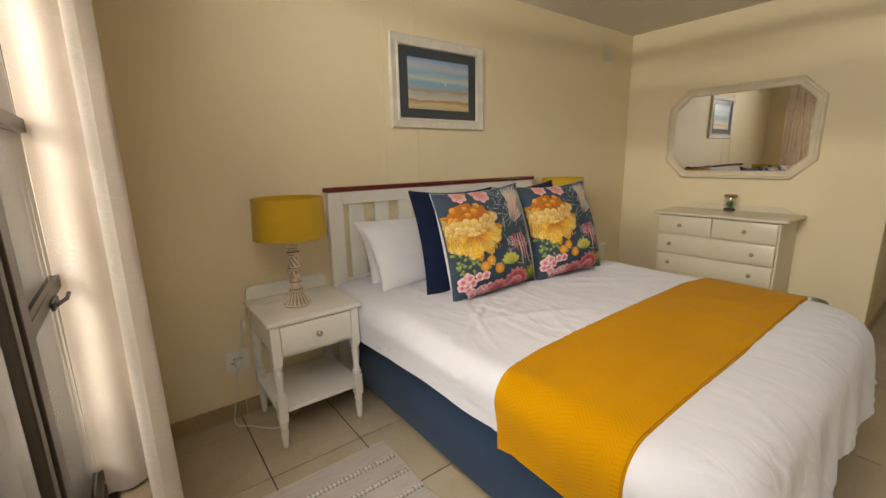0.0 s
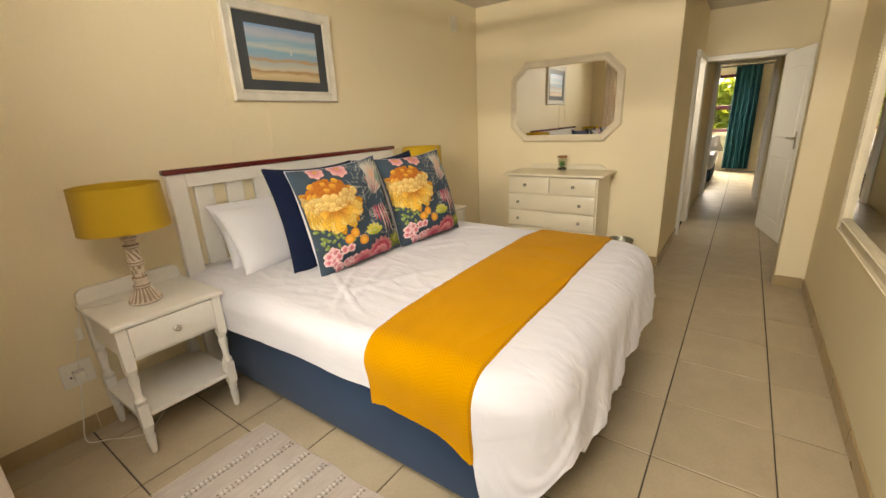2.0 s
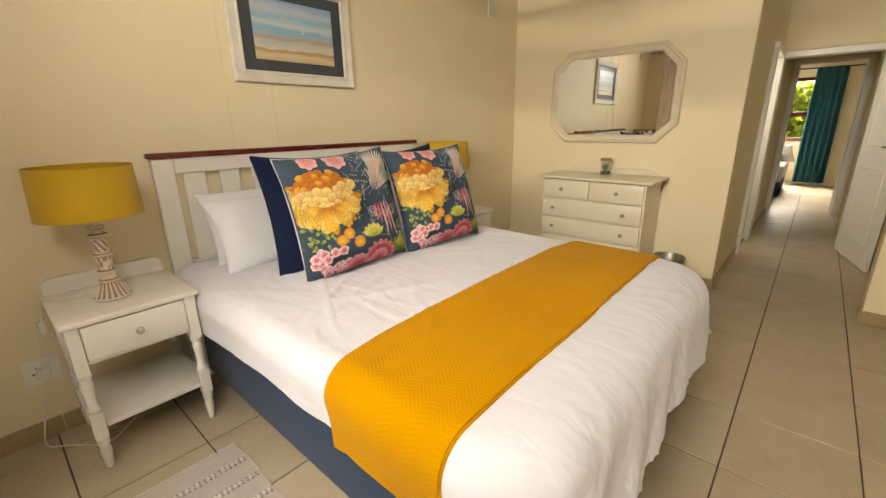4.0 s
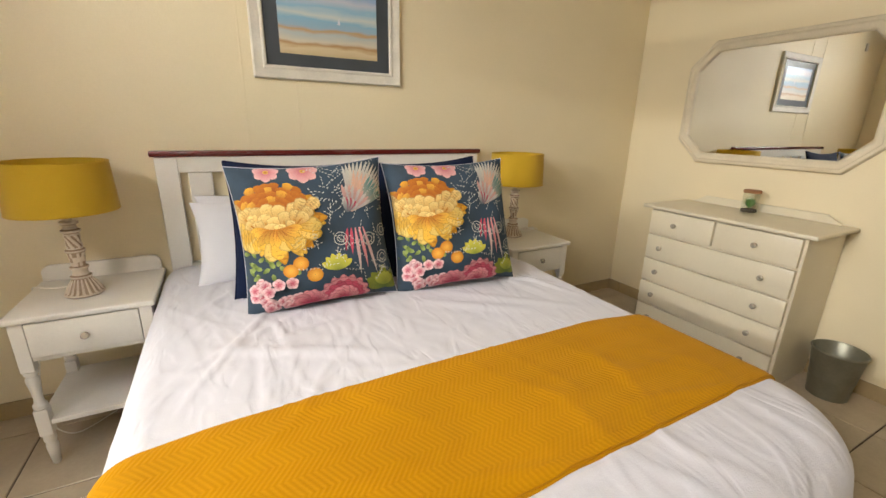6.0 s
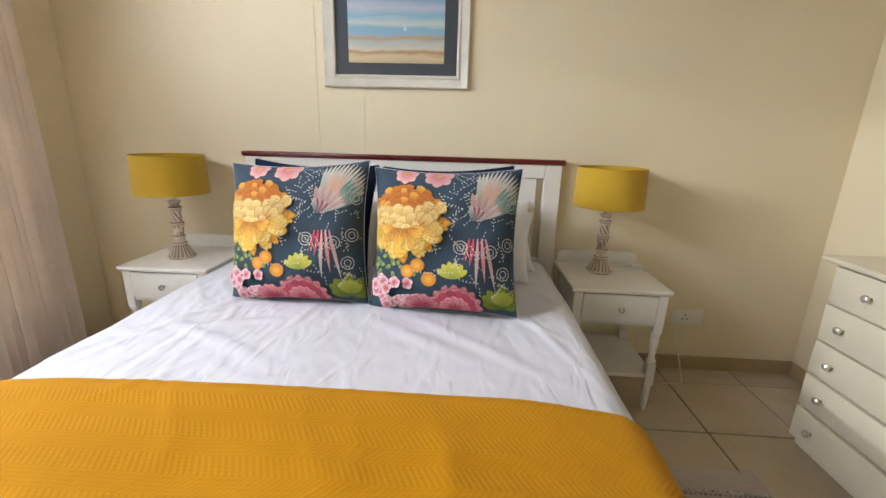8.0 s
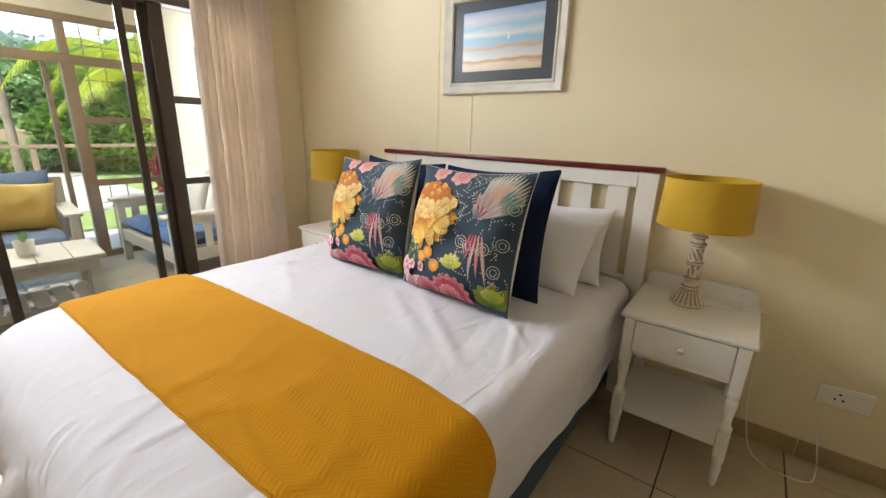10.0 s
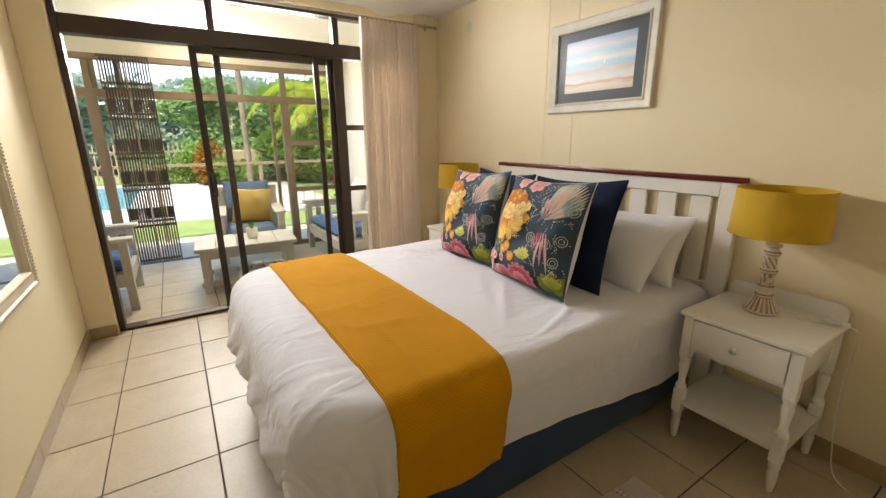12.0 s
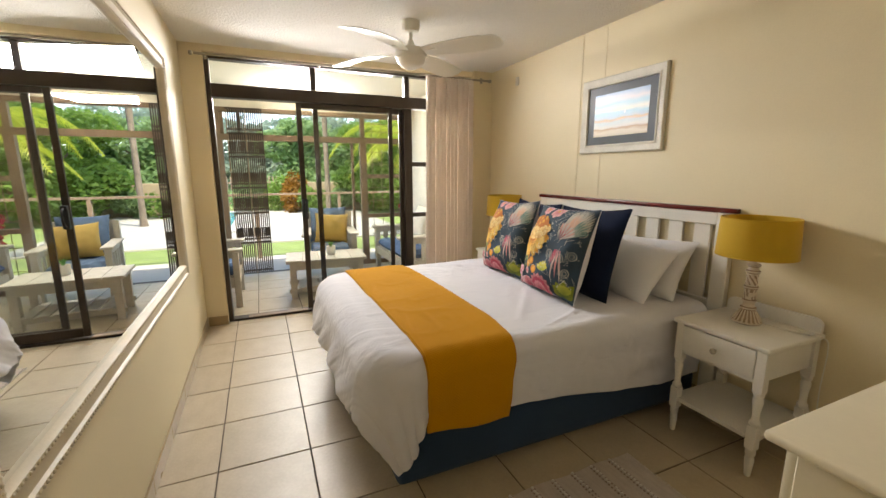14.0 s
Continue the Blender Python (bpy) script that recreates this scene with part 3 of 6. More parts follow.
# skirting tiles
def skirting(name, p0, p1, h=0.083, t=0.010, step=0.4, off=0.0, label="beige ceramic skirting tiles"):
    """A row of skirting tiles from p0 to p1; the wall lies to the left of the way."""
    p0, p1 = Vector((*p0, 0)), Vector((*p1, 0))
    d = (p1 - p0).normalized()
    length = (p1 - p0).length
    right = Vector((d.y, -d.x, 0))
    ang = math.atan2(d.y, d.x)
    e = thing(name, label, "baseboard", tuple(p0), math.degrees(ang))
    e["kind"] = "structure"
    s = 0.0
    nxt = off if off > 0.02 else step
    while s < length - 0.005:
        q = min(nxt, length)
        part("skirting_tile", B(s + 0.0015, q - 0.0015, -t, -0.0005, 0.0015, h, bev=0.0025), SKIRT, e, smooth=0)
        s, nxt = q, q + step
    return e


# ---- sliding door ----
def sliding_door():
    t = thing("sliding_door", "bronze aluminium sliding door standing half open, with transom lights", "door", (DX, 0, 0))
    t["kind"] = "structure"

    def bar(name, y0, y1, z0, z1, x0=-0.035, x1=0.035, lab=""):
        return part(name, B(x0, x1, y0, y1, z0, z1, bev=0.003), BRONZE, t, lab)

    bar("jamb", -0.120, -0.085, 0.0, 2.267, -0.05, 0.05)
    bar("jamb", 2.248, 2.28, 0.0, 2.267, -0.05, 0.022)
    bar("head", -0.085, 2.248, 2.232, 2.268, -0.05, 0.05)
    bar("transom", -0.085, 2.248, 1.934, 2.038, -0.055, 0.055)
    for y in (0.722, 1.603):
        bar("transom_mullion", y - 0.024, y + 0.024, 2.038, 2.232)
    bar("post", 1.572, 1.653, 0.02, 1.934, -0.05, 0.022)
    for z in (0.11, 0.888, 1.40):
        bar("sidelight_rail", 1.653, 2.248, z - 0.022, z + 0.022, -0.035, 0.018)
    bar("sidelight_rail", 1.653, 2.248, 0.02, 0.07, -0.035, 0.018)
    bar("threshold", -0.085, 2.248, -0.003, 0.018, -0.05, 0.05)
    part("track", B(-0.01, 0.06, 0.04, 0.56, 0.0185, 0.026, bev=0.002), GREYBROWN, t, "grey aluminium floor track")
    for nm, y0, y1, z0, z1 in (("transom_pane", -0.08, 0.695, 2.04, 2.230), ("transom_pane", 0.75, 1.575, 2.04, 2.230), ("transom_pane", 1.63, 2.243, 2.04, 2.230),
                              ("sidelight_pane", 1.656, 2.243, 0.135, 0.864), ("sidelight_pane", 1.656, 2.243, 0.912, 1.375), ("sidelight_pane", 1.656, 2.243, 1.424, 1.932)):
        part(nm, B(-0.003, 0.003, y0, y1, z0, z1), GLASS, t).visible_shadow = False
    # fixed leaf and sliding leaf, one behind the other
    for nm, y0, y1, xo, lab in (("fixed_leaf", 0.712, 1.570, -0.028, ""), ("sliding_leaf", 0.565, 1.447, 0.022, "")):
        lf = part(nm, B(xo - 0.014, xo + 0.014, y0, y0 + 0.045, 0.03, 1.930, bev=0.003), BRONZE, t)
        part("stile", B(xo - 0.014, xo + 0.014, y1 - 0.04, y1, 0.03, 1.930, bev=0.003), BRONZE, lf)
        part("bottom_rail", B(xo - 0.014, xo + 0.014, y0 + 0.045, y1 - 0.04, 0.03, 0.10, bev=0.003), BRONZE, lf)
        part("top_rail", B(xo - 0.014, xo + 0.014, y0 + 0.045, y1 - 0.04, 1.884, 1.930, bev=0.003), BRONZE, lf)
        part("pane", B(xo - 0.003, xo + 0.003, y0 + 0.045, y1 - 0.04, 0.10, 1.884), GLASS, lf).visible_shadow = False
        if nm == "sliding_leaf":
            part("lock", B(xo + 0.0145, xo + 0.05, y0 + 0.005, y0 + 0.052, 0.90, 1.08, bev=0.006), BLACK, lf, "black plastic door lock and pull")
            tube_bm = tube(bmesh.new(), smooth_line([(xo + 0.05, y0 + 0.03, 1.06), (xo + 0.085, y0 + 0.03, 1.03), (xo + 0.085, y0 + 0.03, 0.95), (xo + 0.05, y0 + 0.03, 0.92)], 6), 0.008)
            part("pull", tube_bm, BLACK, lf)
    return t


sliding_door()
# casement stay on the sidelight
t = thing("window_stay", "black metal window stay on the sidelight's rail", "window stay", (DX + 0.0185, 1.98, 0.872))
part("plate", B(0, 0.012, -0.05, 0.05, -0.012, 0.012, bev=0.003), BLACK, t)
part("arm", tube(bmesh.new(), [(0.012, -0.03, 0.0), (0.035, 0.0, 0.01), (0.035, 0.06, 0.012)], 0.006), BLACK, t)


# ---- curtain and rod ----
def curtain(name, label, x, y0, y1, z0, z1, folds, amp, material, axis="y", seed=0, hook=0.0):
    rng = random.Random(seed)
    ph = [rng.uniform(-0.5, 0.5) for _ in range(folds + 2)]

    def f(u, v):
        back = max(0.0, (u - 0.86) / 0.14) if hook else 0.0
        u = min(1.0, u / 0.86) if hook else u
        k = u * folds
        i = min(int(k), folds)
        p = ph[i] * (1 - (k - i)) + ph[i + 1] * (k - i)
        drop = 1 - v
        a = amp * (0.70 + 0.30 * drop + 0.25 * math.sin(i * 2.1 + 0.4))
        off = a * math.sin(2 * math.pi * k + p * 0.8 * drop) + 0.25 * amp * math.sin(4 * math.pi * k + p)
        s = y0 + (y1 - y0) * (0.5 + (u - 0.5) * (1 + 0.06 * drop)) + 0.008 * p * drop
        if back:             # the last fold turns back to the wall
            return (x + off - hook * back, s - 0.03 * back + 0.012 * math.sin(9 * back), z0 + (z1 - z0) * v)
        return (x + off, s, z0 + (z1 - z0) * v) if axis == "y" else (s, x + off, z0 + (z1 - z0) * v)

    bm = sheet(bmesh.new(), folds * 14, 14, f, lambda u, v: (u * (y1 - y0) * 2.2, v * (z1 - z0)), 0.003)
    ob = part(name, bm, material, None, "", 80)
    return tagged(ob, label, "curtain")


curtain("curtain", "cream jacquard curtain drawn aside in deep folds", 0.43, 1.735, 2.245, 0.015, 2.215, 13, 0.031, CURTAIN, seed=4, hook=0.2)
rod = thing("curtain_rod", "slim silver metal curtain rod above the sliding door", "curtain rod", (0.41, 0, 2.225))
part("rod", tube(bmesh.new(), [(0, -0.17, 0), (0, 2.42, 0)], 0.010, 12), BRASS, rod)
for y in (-0.19, 2.44):
    part("finial", lathe(bmesh.new(), [(0.004, -0.016), (0.014, -0.012), (0.016, 0), (0.014, 0.012), (0.004, 0.016)], 12, 0, y, 0), BRASS, rod)
for y, xx in ((-0.10, -0.085), (0.77, -0.085), (2.36, -0.037)):
    part("bracket", B(xx, 0.0, y - 0.006, y + 0.006, -0.006, 0.006), BRASS, rod)
    part("bracket_plate", B(xx - 0.006, xx + 0.002, y - 0.012, y + 0.012, -0.02, 0.03, bev=0.002), BRASS, rod)


# ---- bed ----
BX0, BX1, BY0, BY1 = 1.355, 2.845, 0.645, 2.43
CLOTH_X0, CLOTH_X1 = 1.358, 2.812
bed = thing("double_bed", "double bed base in blue fitted cotton on short black legs", "bed", (0, 0, 0))
part("valance", B(BX0, BX1, BY0, BY1, 0.042, 0.365, bev=0.03, seg=3), VALANCE, bed)
for x in (BX0 + 0.09, BX1 - 0.09):
    for y in (BY0 + 0.11, (BY0 + BY1) / 2, BY1 - 0.11):
        part("leg", lathe(bmesh.new(), [(0.024, 0.0), (0.03, 0.01), (0.036, 0.06)], 16, x, y), BLACK, bed, "black plastic leg")
mattress = tagged(part("mattress", B(BX0, BX1, BY0, BY1, 0.367, 0.572, bev=0.045, seg=4), LINEN), "white sprung mattress with piped edge", "mattress")
bm = bmesh.new()
loop = []
for cx, cy, a0 in ((BX1 - 0.06, BY1 - 0.06, 0), (BX0 + 0.06, BY1 - 0.06, 90), (BX0 + 0.06, BY0 + 0.06, 180), (BX1 - 0.06, BY0 + 0.06, 270)):
    loop += [(cx + 0.066 * math.cos(radians(a0 + k * 15)), cy + 0.066 * math.sin(radians(a0 + k * 15)), 0.378) for k in range(7)]
tube(bm, loop + [loop[0]], 0.006)
part("piping", bm, LINEN, mattress, "white piped edge")

DUVET_TOP = 0.606


def smoothstep(a, b, x):
    x = max(0.0, min(1.0, (x - a) / (b - a)))
    return x * x * (3 - 2 * x)


# creases in the cotton: ends (a, b), height and half width
CREASES = ((-0.45, 0.68, -0.66, 1.08, 0.006, 0.011), (-0.43, 0.70, -0.40, 1.02, 0.004, 0.010), (-0.34, 0.72, -0.68, 0.96, 0.005, 0.016), (-0.50, 0.92, -0.24, 0.84, 0.006, 0.022),
           (0.48, 0.64, 0.70, 0.86, 0.005, 0.012), (0.56, 0.60, 0.72, 1.04, 0.005, 0.014), (-0.20, 1.60, 0.12, 1.70, 0.004, 0.020), (0.28, 1.58, 0.64, 1.66, 0.004, 0.016),
           (0.05, 0.80, 0.40, 1.02, 0.006, 0.035), (-0.62, 0.86, -0.14, 1.12, 0.006, 0.032), (0.18, 0.74, 0.62, 1.10, 0.005, 0.030), (-0.66, 1.58, -0.40, 1.68, 0.004, 0.012))


def crease_height(a, b):
    h = 0.0
    for a0, b0, a1, b1, amp, w in CREASES:
        w *= 0.75
        da, db = a1 - a0, b1 - b0
        ll = da * da + db * db
        t = ((a - a0) * da + (b - b0) * db) / ll
        if -0.1 < t < 1.1:
            d2 = (a - a0 - da * t) ** 2 + (b - b0 - db * t) ** 2
            if d2 < 9 * w * w:
                h += amp * math.exp(-d2 / (w * w)) * max(0.0, math.sin(math.pi * max(0.0, min(1.0, (t + 0.1) / 1.2))))
    return 1.5 * h


def drape(a, b, lift, fold_amp, fold_n, seed=0.0, foot=True, rumple=1.0):
    """Where a cloth point lies: a across the bed from its middle line, b from the headboard end towards the foot."""
    cx, half = (CLOTH_X0 + CLOTH_X1) / 2, (CLOTH_X1 - CLOTH_X0) / 2
    foot_y = 0.635
    y_flat = BY1 - 0.02 - b
    rc = 0.13                    # the foot's corners are rounded in plan
    pa, pb = abs(a) - (half - rc), (foot_y + rc) - y_flat
    sg = 1 if a > 0 else -1
    if foot and pa > 0 and pb > 0:
        dist = math.hypot(pa, pb)
        qx, qy = pa / dist, pb / dist
        d = max(0.0, dist - rc)
        d = 0.62 * math.tanh(d / 0.62)
        x, y = cx + sg * (half - rc + qx * min(dist, rc)), foot_y + rc - qy * min(dist, rc)
        ux, uy, footness = sg * qx, -qy, qy
    else:
        da = max(0.0, abs(a) - half)
        db = max(0.0, foot_y - y_flat) if foot else 0.0
        d = max(da, db)
        x, y = cx + max(-half, min(half, a)), (max(foot_y, y_flat) if foot else y_flat)
        ux, uy, footness = (sg, 0.0, 0.0) if da > 0 else (0.0, -1.0, 1.0)
    crown = 0.014 * max(0.0, 1 - (a / half) ** 2)
    wa, wb = a + 0.10 * noise.noise((a * 3, b * 3, 5.0)), b + 0.10 * noise.noise((a * 3, b * 3, 8.0))
    fold_a = (1 - abs(noise.noise((wa * 3.0 + 2.2 * wb, wb * 1.4 - wa * 0.8, 4.4)))) ** 16
    fold_b = (1 - abs(noise.noise((wa * 6.5 - 2.5 * wb, wb * 2.2 + wa * 1.5, 9.1)))) ** 18
    patchy = max(0.0, noise.noise((a * 1.7 + 3, b * 1.7, 2.2)) + 0.25)
    n1 = noise.noise((a * 2.3 + 2.0, b * 2.1, 0.3)) * 0.008 + rumple * (noise.noise((a * 5 + 2.0, b * 4.0, 1.7)) * 0.0025 + patchy * (0.012 * fold_a + 0.008 * fold_b))
    z = DUVET_TOP + crown + lift + n1 + crease_height(a, b)
    if d > 0:
        r = 0.085 + 0.01 * footness + lift
        arc = r * math.pi / 2
        if d < arc:
            th = d / r
            out, drop = r * math.sin(th), r * (1 - math.cos(th))
        else:
            out, drop = r, r + (d - arc)
        per = b + a * footness
        w = smoothstep(arc * 0.6, arc + 0.30, d)
        wave = 0.6 * math.sin(per * fold_n + 2.2 * math.sin(per * 2.3 + seed) + seed) + 0.9 * noise.noise((per * 4.3, seed, d * 1.2)) + 0.35 * noise.noise((per * 13 + 3 * d, seed + 4, d * 1.5)) + 0.70 * footness * (1 - abs(noise.noise((per * 17 + 9 * d, seed + 7, d * 1.6)))) ** 5 + 0.25 * footness * (1 - abs(noise.noise((per * 9 + d, seed, d * 0.8)))) ** 5
        out += (-0.035 + 0.10 * footness) * min(1.0, drop / 0.40) + fold_amp * (0.45 + 0.35 * footness) * w * wave
        # soft slanting billows on the long sides
        out += (1 - footness) * 0.020 * w * noise.noise((per * 1.6 + d * 2.0, d * 8.5 - per * 1.9, seed + 11))
        x, y, z = x + ux * out, y + uy * out, z - drop
    return Vector((x, y, z if z > 0.08 else 0.03 + 0.05 * math.exp((z - 0.08) / 0.05)))


def duvet_point(u, v):
    half = (CLOTH_X1 - CLOTH_X0) / 2
    left = 0.240 + 0.37 * smoothstep(0.735, 0.90, v) + 0.010 * math.sin(v * 9)
    right = 0.425 - 0.06 * smoothstep(0.1, 0.6, v) + 0.20 * smoothstep(0.775, 0.90, v) + 0.02 * math.sin(v * 6 + 1)
    a = -half - left + u * (2 * half + left + right)
    return drape(a, v * (BY1 - 0.655 + 0.335), 0.0, 0.022, 19.0, 2.0)


duvet = tagged(part("duvet", sheet(bmesh.new(), 220, 190, duvet_point, lambda u, v: (u * 2.2, v * 2.3), 0.012), LINEN, None, "", 85),
               "rumpled white cotton duvet hanging over the bed's sides", "duvet")

for a0, b0, b1 in ((-0.62, 0.64, 1.12), (-0.475, 0.66, 0.96), (0.025, 0.62, 1.12), (0.60, 0.60, 1.00), (0.66, 0.60, 0.92)):
    seam = [drape(a0 + 0.012 * math.sin(k), b0 + (b1 - b0) * k / 14, 0.0005, 0.0, 1.0, 2.0) for k in range(15)]
    part("pintuck_seam", tube(bmesh.new(), seam, 0.0046, 6), LINEN, duvet, "stitched white pintuck")


def throw_point(u, v):
    half = (CLOTH_X1 - CLOTH_X0) / 2
    left, right = 0.30 + 0.055 * v - 0.03 * math.sin(math.pi * v), 0.415 - 0.035 * v + 0.008 * math.sin(4 * v)
    a = -half - left + u * (2 * half + left + right)
    # the edges wander a little; the corner towards the foot hangs in a point
    b = 1.23 + 0.43 * v + 0.010 * math.sin(u * 5.0) - 0.012 * math.sin(u * 2.2) * (1 - v)
    b += (0.05 * smoothstep(0.70, 0.92, u) + 0.03 * (1 - smoothstep(0.03, 0.22, u))) * (1 - v)
    edge = 0.003 if 0.02 < v < 0.98 else 0.0
    return drape(a, b, 0.014 + edge, 0.022, 19.0, 2.0, foot=False, rumple=1.0)


throw = tagged(part("bed_throw", sheet(bmesh.new(), 150, 50, throw_point, lambda u, v: (v * 0.43, u * 2.2), 0.009), THROW, None, "", 85),
               "mustard yellow knitted throw laid across the bed", "throw")


for nm, v0 in (("hem", 0.0), ("hem", 1.0)):
    part(nm, tube(bmesh.new(), [throw_point(k / 120, v0) - Vector((0, 0, 0.001)) for k in range(121)], 0.0052, 6), THROW, throw, "rolled knitted edge")


def headboard():
    t = thing("headboard", "white slatted timber headboard with a dark mahogany cap", "headboard", (2.117, 2.455, 0))
    w = 0.812
    part("cap", B(-w - 0.014, w + 0.014, -0.010, 0.038, 1.109, 1.134, bev=0.006, seg=2), MAHOG, t, "dark red mahogany cap")
    part("top_rail", B(-w + 0.085, w - 0.085, 0.0, 0.034, 1.04, 1.1085, bev=0.003), WHITE, t)
    part("bottom_rail", B(-w + 0.085, w - 0.085, 0.0, 0.034, 0.53, 0.625, bev=0.003), WHITE, t)
    for s in (-1, 1):
        part("post", B(s * (w - 0.0425) - 0.0425, s * (w - 0.0425) + 0.0425, 0.0, 0.036, 0.0, 1.1085, bev=0.004), WHITE, t)
    n = 9
    pitch = 2 * (w - 0.085) / n
    for i in range(n):
        xc = -w + 0.085 + pitch * (i + 0.5)
        part("slat", B(xc - 0.047, xc + 0.047, 0.010, 0.026, 0.625, 1.04, bev=0.003), WHITE, t)


headboard()


# ---- pillows and cushions ----
def pillow_surface(w, h, thick, droop=0.0):
    def f(u, v, side):
        pu, pv = abs(u), abs(v)
        pinch_u = 1 - 0.085 * (1 - pv ** 2) * pu ** 6
        pinch_v = 1 - 0.085 * (1 - pu ** 2) * pv ** 6
        bulge = max(0.0, (1 - pu ** 2.6)) ** 0.62 * max(0.0, (1 - pv ** 2.6)) ** 0.62
        wob = 0.10 * noise.noise((u * 2.2 + w * 9, v * 2.2, side * 3 + thick * 40)) * bulge
        y = side * thick * 0.5 * bulge * (1 + wob * 2.4 - 0.18 * v)
        return Vector((u * w / 2 * pinch_u, y, h / 2 + v * h / 2 * pinch_v - droop * bulge * max(0, v)))
    return f


def pillow_mesh(w, h, thick, n=26, sides=(-1, 1)):
    f = pillow_surface(w, h, thick)
    bm = bmesh.new()
    grids = []
    for side in sides:
        g = [[None] * (n + 1) for _ in range(n + 1)]
        for i in range(n + 1):
            for j in range(n + 1):
                if grids and (i in (0, n) or j in (0, n)):
                    g[i][j] = grids[0][i][j]
                else:
                    u, v = math.sin((i / n - 0.5) * math.pi), math.sin((j / n - 0.5) * math.pi)
                    g[i][j] = bm.verts.new(f(u, v, side))
        for i in range(n):
            for j in range(n):
                bm.faces.new((g[i][j], g[i + 1][j], g[i + 1][j + 1], g[i][j + 1]))
        grids.append(g)
    return bm


def place(ob, x, y, z, lean, rz=0.0, ry=0.0):
    ob.matrix_basis = pose(x, y, z, 0, 0, rz) @ pose(0, 0, 0, -lean, 0, 0) @ pose(0, 0, 0, 0, ry, 0)
    return ob


PZ = 0.620
for x, y, lean, rz, ry in ((1.735, 2.13, 34, 3, 1.5), (1.75, 2.255, 26, -2, -1), (2.44, 2.09, 38, -4, 2), (2.485, 2.225, 32, 2, -2)):
    ob = tagged(part("pillow", pillow_mesh(0.63, 0.375, 0.155), PILLOWC, None, "", 85), "plump white cotton pillow leaning against the headboard", "pillow", "pillows on the bed")
    place(ob, x, y, PZ - 0.01, lean, rz, ry)
for x, y, lean, rz, ry in ((1.812, 1.885, 18, -3, 1), (2.40, 1.88, 18, 1, -2)):
    t = thing("navy_cushion", "square navy blue velvet cushion behind a floral one", "cushion", group="navy cushions on the bed")
    part("cover", pillow_mesh(0.53, 0.535, 0.12), NAVY, t, "", 85)
    place(t, x, y, PZ - 0.015, lean, rz, ry)
    rim = pillow_surface(0.53, 0.535, 0.12)
    run = [k / 10 - 1 for k in range(21)]
    part("piping", tube(bmesh.new(), [rim(q, -1, 1) for q in run] + [rim(1, q, 1) for q in run] + [rim(-q, 1, 1) for q in run] + [rim(-1, -q, 1) for q in run], 0.005, 6), NAVY, t)


